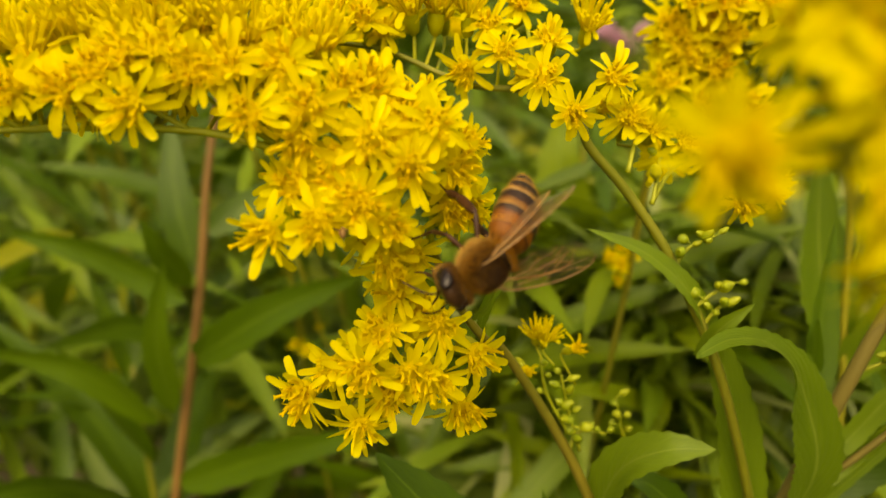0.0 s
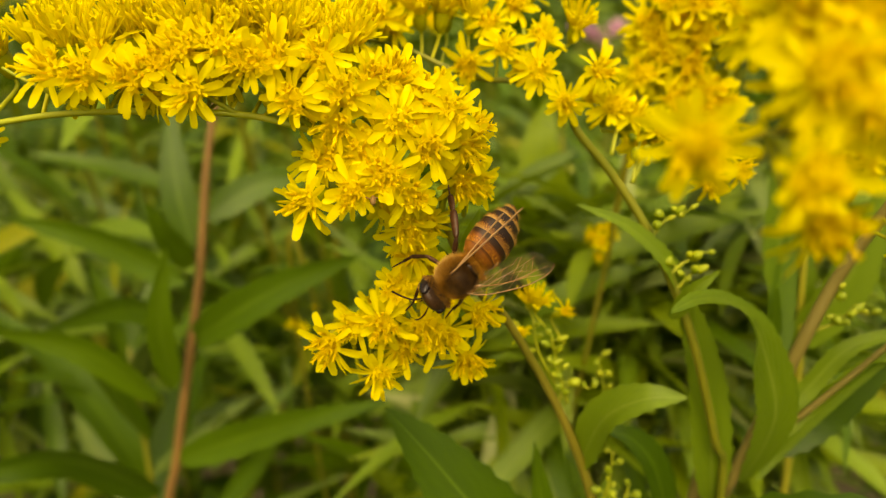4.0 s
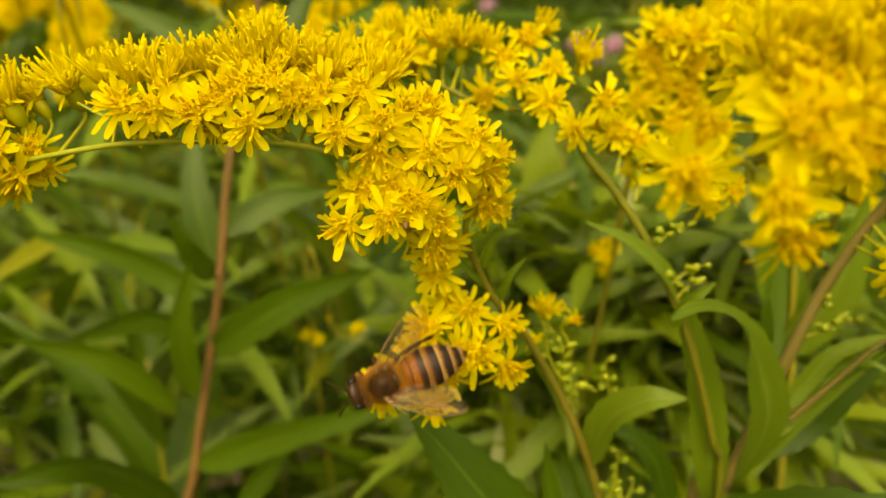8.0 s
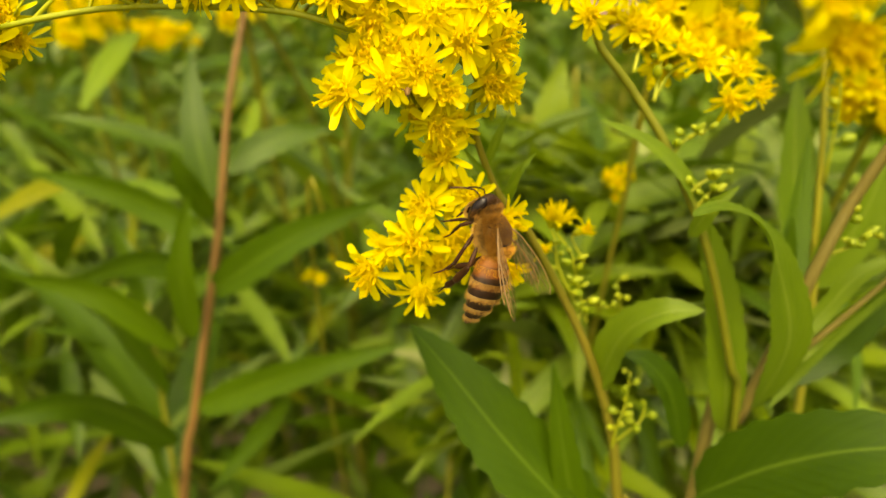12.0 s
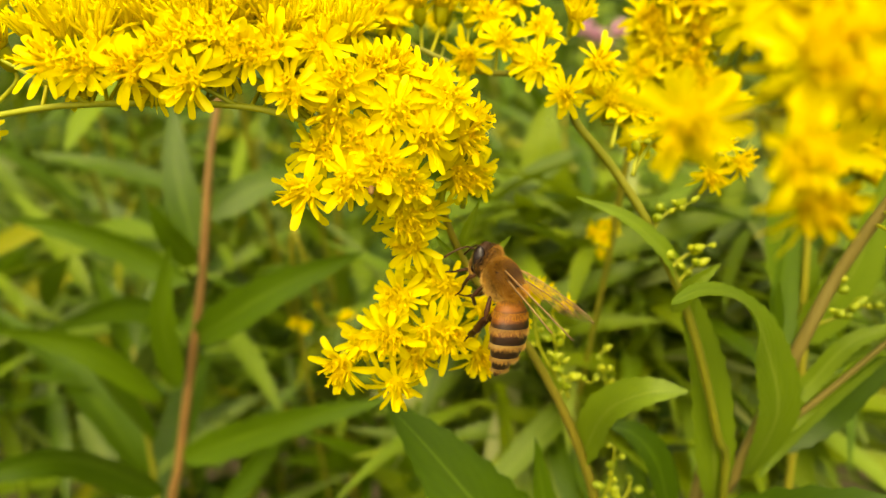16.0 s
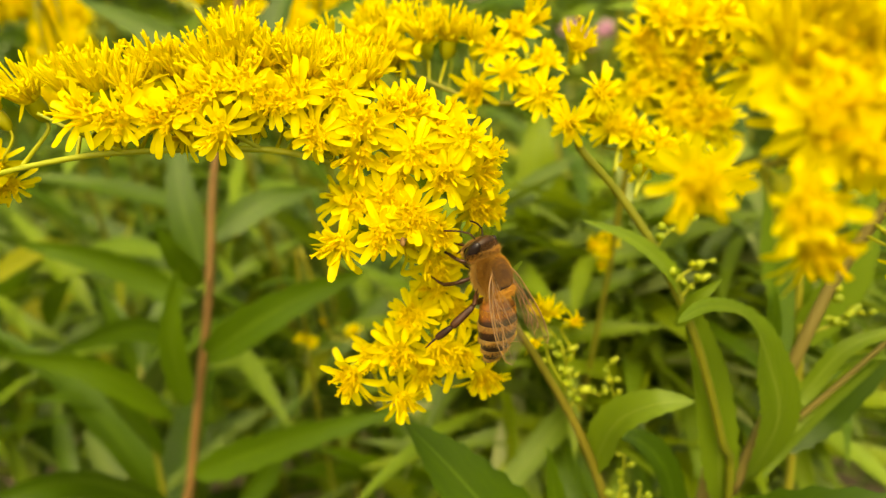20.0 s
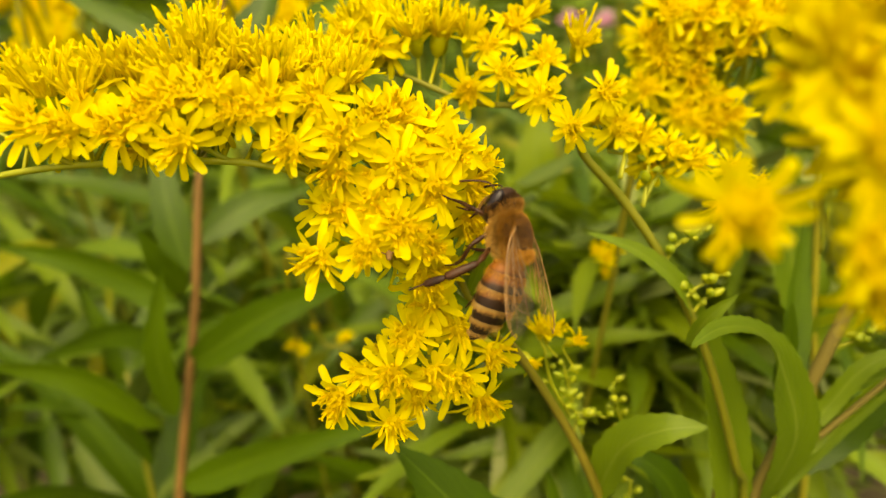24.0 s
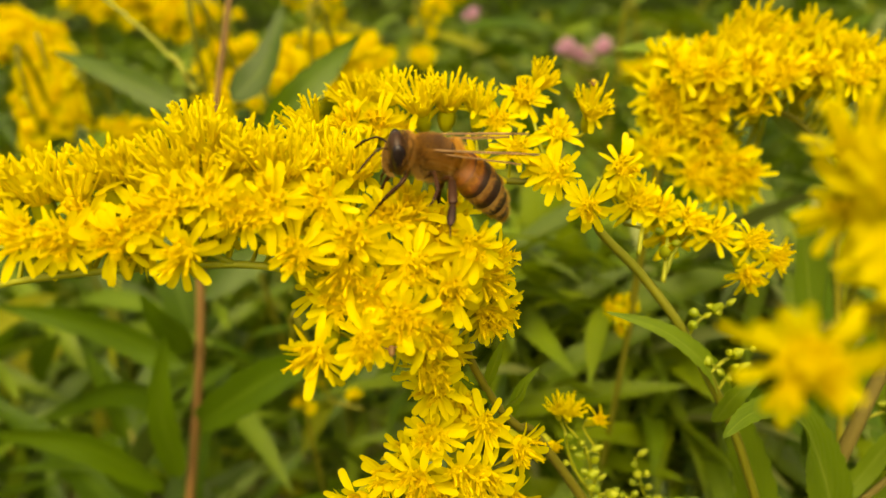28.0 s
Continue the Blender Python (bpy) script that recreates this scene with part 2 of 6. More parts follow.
def petal_mesh(length, width, droop, seed):
    """One ray floret: grows along +y from its base, face to +z, with a rounded, faintly notched tip."""
    rng = random.Random(seed)
    rows, verts, faces = 7, [], []
    twist = rng.uniform(-0.3, 0.3)
    for i in range(rows):
        t = i / (rows - 1)
        w = width * ((0.44, 0.66, 0.86, 0.98, 1.0, 0.99, 0.8)[i])
        for k in range(5):
            u = k / 2 - 1
            tip = -0.1 * length * abs(u) ** 2 * (t > 0.8) - (0.03 * length if (k == 2 and t == 1) else 0)
            y = length * t + tip
            z = -droop * length * t * t + width * 0.22 * u * u * (1 - 0.4 * t) + u * twist * width * t
            verts.append(Vector((u * w * 0.5, y, z)) * MM)
    for i in range(rows - 1):
        for k in range(4):
            a = i * 5 + k
            faces.append((a, a + 1, a + 6, a + 5))
    return mesh("petal", verts, faces, [PETAL])


PETALS = [petal_mesh(2.12 + 0.28 * (k % 3), 0.58 + 0.1 * (k % 2), (0.02, 0.14, 0.26, -0.1, 0.08, 0.2)[k], k) for k in range(6)]


def floret(foot, lean, tall, rng, shut):
    """One tube floret: shut ones end in a slim pointed bud, open ones in five spread lobes and a split style."""
    top = foot + lean * tall
    if shut:
        pts = [foot, foot + lean * tall * 0.5, top, top + lean * 0.3, top + lean * 0.62, top + lean * 0.86]
        return tube([q * MM for q in pts], [0.1 * MM, 0.11 * MM, 0.12 * MM, 0.165 * MM, 0.12 * MM, 0.025 * MM], 6)
    v, f = tube([foot * MM, (foot + lean * tall * 0.6) * MM, top * MM], [0.12 * MM, 0.19 * MM, 0.26 * MM], 6, False)
    m = lean.to_track_quat("Z", "Y").to_matrix()
    k = len(v)
    for j in range(5):
        b = 2 * math.pi * (j + rng.random() * 0.3) / 5
        out = m @ Vector((math.cos(b), math.sin(b), 0.75))
        sidev = m @ Vector((-math.sin(b), math.cos(b), 0))
        v += [(top + out * 0.12 - sidev * 0.18) * MM, (top + out * 0.12 + sidev * 0.18) * MM, (top + out * 0.42 + sidev * 0.1) * MM, (top + out * 0.62) * MM, (top + out * 0.42 - sidev * 0.1) * MM]
        f.append(tuple(range(k + 5 * j, k + 5 * j + 5)))
    style = top + lean * rng.uniform(0.45, 0.95)
    fork = m @ Vector((0.16, 0, 0.18))
    back = m @ Vector((-0.16, 0, 0.18))
    return joined((v, f), tube([top * MM, style * MM, (style + fork) * MM], [0.13 * MM, 0.11 * MM, 0.07 * MM], 5), tube([style * MM, (style + back) * MM], [0.1 * MM, 0.07 * MM], 4))


def disc_data(seed, tall_ones=False):
    """The small tube florets in the middle of a head; in the upright heads a tall brush of half-open ones."""
    rng = random.Random(seed)
    verts, faces = ball((0, 0, 0.25 * MM), (0.95 * MM, 0.95 * MM, 0.55 * MM), 6, 12)
    for n in range(25 if tall_ones else 11):
        a, r = n * 2.4, 0.1 + (0.24 if tall_ones else 0.27) * math.sqrt(n)
        foot = Vector((math.cos(a) * r * 0.7, math.sin(a) * r * 0.7, 0.1))
        lean = Vector((math.cos(a) * r * 0.5 + rng.uniform(-0.14, 0.14), math.sin(a) * r * 0.5 + rng.uniform(-0.14, 0.14), 1.0)).normalized()
        tall = rng.uniform(1.5, 3.3) if tall_ones else rng.uniform(0.7, 1.5)
        verts, faces = joined((verts, faces), floret(foot, lean, tall, rng, rng.random() < (0.75 if tall_ones else 0.3)))
    return verts, faces


DISCS = [mesh("disc_florets", *disc_data(40 + k), [FLORET]) for k in range(5)]
TALL_DISCS = [mesh("disc_florets", *disc_data(50 + k, True), [PETAL]) for k in range(6)]


def cup_data(foot=None):
    """The green cup of bracts under a head and, if foot is given, its stalk down to there."""
    rings = [(-2.3, 0.28), (-1.9, 0.62), (-1.0, 0.82), (-0.1, 0.78), (0.25, 0.7)]
    verts, faces = [], []
    for z, r in rings:
        for k in range(10):
            a = 2 * math.pi * k / 10
            rr = r * (1.06 if k % 2 else 0.95)
            verts.append(Vector((rr * math.cos(a), rr * math.sin(a), z + (0.25 if k % 2 and z > 0 else 0))) * MM)
    for i in range(len(rings) - 1):
        for k in range(10):
            a, b = i * 10 + k, i * 10 + (k + 1) % 10
            faces.append((a, b, b + 10, a + 10))
    if foot is not None:
        start = Vector((0, 0, -2.2 * MM))
        way = foot - start
        line = curve_points([start, start + way * 0.12 + Vector((0, 0, -0.12 * way.length)), start + way * 0.6 + Vector((0, 0, -0.06 * way.length)), foot], 3)
        return joined((verts, faces), tube(line, (0.17 * MM, 0.2 * MM), 5))
    return verts, faces


def flower_head(parent, origin, place, axis, spine, rng, size=1.0, petals=None):
    """A head with its own cup and stalk, disc florets and petals, under a spray whose base is at origin."""
    axis = Vector(axis).normalized()
    spin = rng.uniform(0, 6.28)
    m = axis_pose(place - origin, axis, spin, size)
    near = min(spine, key=lambda q: (q - (place - axis * 4 * MM)).length + 0.4 * abs(q.x - place.x))
    world = axis_pose(place, axis, spin, size)
    me = mesh("flower_head", *cup_data(world.inverted() @ near), [CALYX])
    head = part("flower_head", me, parent, m)
    upright = axis.z > 0.72
    part("disc", rng.choice(TALL_DISCS if upright else DISCS), head, Matrix.Rotation(rng.uniform(0, 6), 4, "Z"))
    count = petals or (rng.randint(15, 18) if upright else rng.randint(14, 18))
    for k in range(count):
        a = 2 * math.pi * (k + rng.uniform(-0.35, 0.35)) / count
        if upright:
            lie = rng.uniform(45, 78) if rng.random() < 0.62 else rng.uniform(-28, 40)
        else:
            lie = rng.uniform(-18, 32) if rng.random() < 0.7 else rng.uniform(30, 62)
        part("petal", rng.choice(PETALS), head, Matrix.Rotation(a, 4, "Z") @ Matrix.Translation((0, 0.55 * MM, 0.35 * MM)) @ Matrix.Rotation(radians(lie), 4, "X")
             @ Matrix.Rotation(rng.uniform(-0.35, 0.35), 4, "Y") @ Matrix.Diagonal((rng.uniform(0.75, 1.2), rng.uniform(0.78, 1.14), 1, 1)))
    return head


def axis_of(ax, az, rng):
    ax, az = ax + rng.uniform(-0.12, 0.12), az + rng.uniform(-0.1, 0.1)
    return Vector((ax, -math.sqrt(max(0.03, 1 - ax * ax - az * az)), az))


def spray(name, origin, spine_ctrl, radii, lists, seed, label, group, size=1.0, stem=STEM, per=8, extra=(), fill=0, back=(2.0, 5.5), down=(-1.8, 1.6), petals=None, green_from=None):
    """A flowering branch: its stem along the spine, side stalks, a head for each row of the lists, and some more heads half hidden between them."""
    rng = random.Random(seed)
    origin = Vector(origin)
    ob = thing(name, origin, label, "flower", group)
    spine = curve_points([mm(*c) for c in spine_ctrl], per)
    rs = [r * MM for r in (along(radii, per) if len(radii) == len(spine_ctrl) else along([radii[0] + (radii[1] - radii[0]) * k / (len(spine_ctrl) - 1) for k in range(len(spine_ctrl))], per))]
    cut = len(spine) if green_from is None else green_from * per + 1
    part("stem", mesh("stem", *tube([q - origin for q in spine[:cut]], rs[:cut], 8), [stem]), ob)
    if cut < len(spine):
        part("stem_tip", mesh("stem_tip", *tube([q - origin for q in spine[cut - 1 :]], rs[cut - 1 :], 8), [STEM_FRESH]), ob, None, "thin fresh green end of the stem")
    for ctrl in extra:
        side = curve_points([mm(*c) for c in ctrl], per)
        part("side_stalk", mesh("side_stalk", *tube([q - origin for q in side], (0.26 * MM, 0.15 * MM), 6), [STEM_FRESH]), ob)
        spine = spine + side
    for x, y, z, ax, az in lists:
        flower_head(ob, origin, mm(x, y, z), axis_of(ax, az, rng), spine, rng, size * rng.uniform(0.92, 1.1), petals)
    for k in range(fill):
        x, y, z, ax, az = rng.choice(lists)
        place = mm(x + rng.uniform(-2.6, 2.6), y + rng.uniform(*back), z + rng.uniform(*down))
        flower_head(ob, origin, place, axis_of(max(-0.8, min(0.8, ax + rng.uniform(-0.4, 0.4))), max(-0.5, min(0.85, az + 0.2)), rng), spine, rng, size * rng.uniform(0.75, 1.0), petals)
    return ob


A_TOP = [
    (-40.5, 60.0, -0.9, -0.2, 0.8),
    (-35.7, 58.0, -0.3, -0.2, 0.9),
    (-32.8, 57.0, -0.1, -0.1, 0.95),
    (-30.2, 57.0, -0.4, 0, 0.95),
    (-27.7, 58.0, 0.6, -0.1, 0.95),
    (-25.4, 58.0, 0.8, 0.1, 0.95),
    (-22.4, 57.0, 1.2, -0.2, 0.9),
    (-20.3, 58.0, 2.5, 0, 0.97),
    (-18.4, 58.0, 1.2, 0.2, 0.9),
    (-15.7, 58.0, 1.1, 0, 0.95),
    (-14.1, 58.0, 0.3, 0.2, 0.9),
    (-20.9, 56.0, 0.1, -0.1, 0.8),
    (-11.7, 60.0, 0.1, 0.1, 0.9),
    (-9.3, 59.0, -0.4, 0.2, 0.85),
    (-29.2, 56.0, -2.0, -0.1, 0.7),
    (-17.0, 60.0, -0.6, -0.1, 0.8),
    (-13.2, 59.0, -2.1, 0, 0.8),
]
A_FRONT = [
    (-32.9, 54.0, -2.2, -0.2, 0.3),
    (-29.8, 53.5, -2.5, -0.1, 0.1),
    (-25.9, 53.5, -2.8, -0.1, 0.15),
    (-24.2, 54.5, -1.6, 0, 0.4),
    (-21.0, 52.5, -3.7, 0.05, -0.15),
    (-21.9, 54.0, -0.8, -0.1, 0.4),
    (-18.9, 54.0, -0.3, 0.1, 0.4),
    (-16.7, 54.0, -1.5, 0.1, 0.1),
    (-13.0, 53.5, -4.3, -0.1, 0),
    (-14.7, 54.5, -1.3, 0, 0.4),
    (-10.8, 55.0, -1.0, 0, 0.35),
    (-8.9, 54.0, -4.0, 0, 0.2),
    (-9.8, 54.5, -6.4, 0, -0.2),
    (-6.9, 56.0, -3.1, 0.3, 0.4),
]
A_RIGHT = [
    (-5.1, 57.0, -3.0, 0.3, 0.5),
    (-4.6, 54.5, -6.1, 0.15, 0.1),
    (0.1, 55.5, -5.5, 0.35, 0.25),
    (-1.9, 54.5, -8.3, 0.25, -0.1),
    (-6.3, 56.0, -7.6, 0, -0.1),
    (1.4, 58.0, -8.9, 0.6, 0),
    (-2.7, 58.0, -4.8, 0.3, 0.4),
    (0.9, 59.0, -12.0, 0.55, -0.25),
]
A_LEFT = [
    (-45.0, 57.0, -2.2, -0.2, 0.8),
    (-47.7, 57.0, -4.0, -0.3, 0.7),
    (-48.9, 56.0, -6.7, -0.3, 0.2),
    (-45.9, 56.0, -6.4, -0.2, 0),
    (-44.9, 57.0, -8.8, -0.1, -0.4),
    (-48.4, 57.0, -9.4, -0.2, -0.3),
    (-51.8, 57.0, -6.0, -0.3, 0.6),
    (-52.0, 57.0, -9.4, -0.2, -0.1),
]
TWIN = [
    (-11.7, 52.5, -12.4, -0.4, -0.2),
    (-10.3, 55.0, -9.7, -0.2, 0.2),
    (-7.9, 52.0, -11.4, 0, -0.15),
    (-7.7, 54.5, -9.0, 0.1, 0.3),
    (-5.4, 53.0, -10.4, 0.25, 0.1),
    (-3.4, 54.0, -12.3, 0.4, -0.05),
    (-3.7, 56.0, -15.3, 0.2, -0.45),
    (-3.0, 58.6, -19.0, -0.3, 0.4),
]
B_HEADS = [
    (-10.7, 57.0, -28.3, -0.35, -0.1),
    (-5.9, 56.5, -25.7, -0.05, 0.05),
    (-6.2, 57.5, -31.2, 0.05, -0.35),
    (-2.2, 58.0, -26.4, 0.2, -0.1),
    (2.4, 61.0, -30.8, 0.25, -0.4),
    (0.2, 59.8, -22.9, 0.15, 0.2),
    (-4.4, 58.2, -22.9, -0.1, 0.45),
    (3.3, 61.0, -25.8, 0.45, -0.1),
    (-8.4, 58.5, -26.6, -0.2, 0.15),
    (-3.9, 59.0, -28.8, 0.1, -0.1),
    (-0.4, 58.8, -27.2, 0.25, 0.0),
]
C_TOP = [
    (-13.9, 74.0, 2.4, -0.4, 0.7),
    (-10.3, 75.0, 3.0, -0.3, 0.7),
    (-7.6, 76.0, 2.7, -0.1, 0.4),
    (-9.4, 80.0, 4.1, -0.2, 0.9),
    (-3.1, 78.0, 3.6, 0, 0.9),
    (-0.4, 79.0, 3.7, 0.1, 0.85),
    (2.8, 79.0, 3.2, 0.1, 0.9),
    (7.8, 80.0, 4.0, 0.15, 0.8),
    (15.1, 80.0, 2.1, 0.15, 0.85),
    (-6.4, 81.0, 4.5, -0.1, 0.9),
    (4.8, 78.0, 2.3, 0, 0.4),
]
C_FRONT = [
    (6.0, 74.0, -0.2, -0.05, 0.15),
    (10.6, 76.0, 0.6, 0.1, 0.6),
    (9.8, 72.0, -2.6, -0.1, 0.25),
    (12.3, 69.5, -5.5, 0.05, -0.2),
    (16.3, 73.0, -2.8, 0.4, 0.3),
    (2.6, 76.0, -1.8, -0.2, -0.3),
    (18.3, 75.0, -6.8, 0.3, 0.5),
    (21.0, 75.0, -7.9, 0.1, 0.7),
    (24.0, 75.0, -9.3, 0.2, 0.6),
    (23.0, 78.0, -11.1, 0, 0),
    (26.8, 75.0, -10.7, 0.2, 0.5),
    (30.3, 74.0, -11.6, 0.45, 0.45),
    (29.9, 73.5, -14.4, 0.2, -0.5),
    (33.8, 76.0, -13.9, 0.6, 0.1),
]
G_TOP = [
    (32.9, 104.0, 6.8, 0.1, 0.8),
    (37.2, 106.0, 8.1, 0.1, 0.8),
    (41.7, 108.0, 8.6, 0.1, 0.8),
    (45.3, 108.0, 9.6, 0.1, 0.8),
    (49.4, 108.0, 9.0, 0.1, 0.8),
    (53.2, 108.0, 8.4, 0.1, 0.8),
    (56.4, 106.0, 5.8, 0.1, 0.8),
    (59.0, 104.0, 4.1, 0.1, 0.8),
    (61.1, 102.0, 2.9, 0.1, 0.8),
    (37.7, 102.0, 5.7, 0.1, 0.8),
    (41.6, 102.0, 5.5, 0.1, 0.8),
    (45.5, 102.0, 5.7, 0.1, 0.8),
    (48.8, 102.0, 3.6, 0.1, 0.8),
    (51.7, 100.0, 3.1, 0.1, 0.8),
    (54.5, 98.0, 1.9, 0.1, 0.8),
    (44.1, 102.0, 3.1, 0.1, 0.8),
    (63.5, 100.0, 1.3, 0.1, 0.8),
    (67.7, 100.0, -1.2, 0.1, 0.8),
]
G_SIDE = [
    (33.3, 112.0, -0.7, -0.3, 0.4),
    (37.2, 112.0, 0.3, -0.3, 0.4),
    (41.5, 112.0, -0.8, -0.3, 0.4),
    (35.7, 110.0, -2.0, -0.3, 0.4),
    (31.6, 112.0, -5.3, -0.3, 0.4),
    (34.5, 110.0, -6.4, -0.3, 0.4),
    (39.5, 112.0, -6.4, -0.3, 0.4),
    (43.5, 112.0, -6.0, -0.3, 0.4),
    (41.9, 112.0, -10.7, -0.3, 0.4),
    (45.0, 110.0, -11.9, -0.3, 0.4),
    (41.1, 114.0, -4.3, -0.3, 0.4),
]
G_FRONT = [
    (28.1, 96.0, 2.2, -0.15, 0.25),
    (31.8, 96.0, 3.1, -0.15, 0.25),
    (35.2, 96.0, 1.2, -0.15, 0.25),
    (30.4, 96.0, -1.2, -0.15, 0.25),
    (34.1, 96.0, -2.8, -0.15, 0.25),
    (27.5, 96.0, -4.1, -0.15, 0.25),
    (36.9, 96.0, -5.9, -0.15, 0.25),
    (32.2, 96.0, -7.4, -0.15, 0.25),
    (36.2, 96.0, -9.7, -0.15, 0.25),
    (29.2, 96.0, 0.5, -0.15, 0.25),
    (39.2, 96.0, -7.9, -0.15, 0.25),
    (29.5, 94.0, 5.6, 0, 0.4),
    (33.9, 94.0, 5.1, 0, 0.4),
    (38.3, 94.0, 5.6, 0, 0.4),
    (42.8, 94.0, 4.6, 0, 0.4),
    (47.1, 94.0, 5.1, 0, 0.4),
    (51.7, 94.0, 3.6, 0, 0.4),
    (40.7, 94.0, 3.1, 0, 0.4),
    (55.3, 94.0, 4.2, 0, 0.4),
]
F_LOW = [
    (16.3, 27.5, -0.1, -0.2, 0.5),
    (16.0, 25.1, -1.4, 0, 0.1),
    (16.2, 28.3, 1.7, -0.2, 0.8),
    (16.7, 26.7, 0.8, 0, 0.6),
    (18.6, 27.5, 2.0, 0, 0.9),
    (18.1, 25.9, -0.1, 0.1, 0.5),
    (19.8, 25.9, 0.9, 0.1, 0.7),
    (21.8, 26.7, 1.8, 0.2, 0.8),
    (19.5, 24.2, -1.0, 0.1, 0.2),
    (21.1, 24.2, -1.3, 0.2, 0.2),
]
F_HANG = [
    (10.5, 26.6, -4.0, -0.15, -0.3),
    (15.2, 24.5, -5.0, 0.1, -0.3),
    (16.6, 26.0, -7.6, 0.3, -0.5),
]
F_BACK = [
    (18.4, 24.2, -2.2, 0, -0.2),
    (18.0, 29.2, 2.8, -0.1, 0.9),
    (20.2, 29.2, 3.8, 0.1, 0.9),
    (21.8, 28.3, 3.8, 0.2, 0.8),
    (22.9, 25.9, 0.6, 0.3, 0.5),
    (22.6, 24.2, -1.8, 0.3, 0.1),
    (23.3, 27.5, 3.5, 0.3, 0.8),
    (25.0, 26.7, 1.6, 0.4, 0.6),
    (25.7, 25.9, -1.3, 0.4, 0.2),
]
F_SIDE = [
    (47.1, 60.0, -19.0, -0.3, 0.2),
    (48.4, 60.0, -22.2, -0.2, -0.3),
    (50.9, 61.0, -20.9, 0.2, 0),
]
F_MORE = [
    (17.3, 30.8, 1.0, -0.3, 0.2),
    (18.6, 30.8, 1.9, -0.1, 0.2),
    (19.8, 30.8, 2.6, 0, 0.2),
    (18.3, 30.8, -0.7, -0.25, 0.2),
    (19.6, 30.8, -0.2, 0, 0.2),
    (20.8, 30.8, -2.0, 0.1, 0.2),
    (19.1, 30.8, -2.4, -0.15, 0.2),
    (21.6, 30.8, 0.1, 0.2, 0.2),
    (22.2, 30.8, -3.0, 0.2, 0.2),
]
PIVOT = Vector((0.00515, 0.06600, 0.97206))

# ---- ground ----
ground = new("ground", mesh("ground", [(-400, -400, 0), (400, -400, 0), (400, 400, 0), (-400, 400, 0)], [(0, 1, 2, 3)], [SOIL], smooth=False))
tagged(ground, "dark bare soil under the plants", "ground", kind="structure")

# ---- the plant that the bee visits ----
MAIN = [(34, 90, -1000), (31, 84, -400), (26, 80, -110), (21.7, 77.0, -69.4), (19.4, 76.0, -57.5), (15.6, 74.0, -46.9), (11.7, 72.5, -38.8), (6.3, 69.0, -29.1), (4.4, 66.3, -26.8), (1.9, 64.5, -22.8), (-0.6, 60.8, -15.8),
        (-0.4, 58.5, -11.5), (-5, 57.5, -8.3), (-11.5, 57, -7.5), (-18.5, 56.5, -5.9), (-30.9, 56, -5.7), (-39.4, 56.5, -6.7), (-50, 57, -9)]
main_spray = spray("goldenrod_spray", mm(34, 90, -1000), MAIN, (2, 1.6, 1.0, 0.8, 0.7, 0.6, 0.55, 0.46, 0.42, 0.4, 0.36, 0.34, 0.32, 0.32, 0.32, 0.3, 0.28, 0.25), A_TOP + A_FRONT + A_RIGHT + A_LEFT, 11,
                   "arching spray of bright yellow goldenrod flower heads on a thin stem", "goldenrod sprays", 1.06, stem=STEM_TAN, fill=46, green_from=10,
                   extra=[[(-0.4, 58.5, -11.5), (-2.5, 57, -9.5), (-4.5, 56, -6)], [(1.4, 61, -16), (1.6, 59.5, -11), (1.2, 58.5, -7)], [(-5, 57.5, -8.3), (-9, 56, -5), (-12, 55.5, -3)], [(-11.5, 57, -7.5), (-16, 55.5, -4), (-19, 55, -1)],
                          [(-18.5, 56.5, -5.9), (-23, 55.5, -3), (-26, 55.5, -0.5)], [(-30.9, 56, -5.7), (-35, 55.5, -3.5), (-38, 56, -2)]])
twin = spray("goldenrod_cluster", mm(-5, 57, -8.3), [(-5, 57, -8.3), (-7, 56.5, -11.5), (-9, 55.5, -14)], (0.3, 0.2), TWIN, 12,
             "hanging cluster of open yellow goldenrod flower heads", "goldenrod clusters", 1.06, fill=6)
low = spray("goldenrod_cluster", PIVOT, [(5.15, 66, -27.94), (0.5, 62, -30), (-4, 60, -31.5), (-8, 59, -33)], (0.34, 0.2), B_HEADS, 13,
            "small swaying cluster of yellow flower heads where the bee feeds", "goldenrod clusters", 1.12, fill=3)

# ---- the second plant, behind ----
SECOND = [(44, 96, -1000), (43, 90, -400), (40, 84, -110), (38.0, 79.0, -59.5), (35.0, 76.0, -49.2), (29.5, 73.0, -33.7), (25.4, 73.0, -24.7), (22.5, 73.0, -19.4), (18.4, 73.0, -13.7), (14.3, 72.0, -9.1), (13.2, 72, -6.6), (9.7, 74, -4.1), (2.6, 77, -3.4), (-6, 79, 0), (-14, 78, 1)]
second = spray("goldenrod_spray", mm(44, 96, -1000), SECOND, (2, 1.5, 0.8, 0.6, 0.56, 0.53, 0.53, 0.52, 0.5, 0.46, 0.42, 0.38, 0.34, 0.3, 0.25), C_TOP + C_FRONT, 14,
               "yellow goldenrod spray on a green stem behind the bee", "goldenrod sprays", fill=10,
               extra=[[(21, 73.5, -15), (24, 76, -11.5), (29, 76.5, -10), (34, 75.5, -11.5)], [(9.7, 74, -4.1), (9, 77, 0), (8.5, 79, 3)], [(18.4, 73, -11.8), (19.5, 75, -8), (20, 75.5, -5)]])
FAR_RIGHT = [(66, 110, -1000), (62, 106, -300), (60, 103, -80), (57.6, 102, -39), (55, 101, -15), (53, 103, -6), (48, 104, -1), (40, 106, 0), (34, 108, -4), (32, 110, -14)]
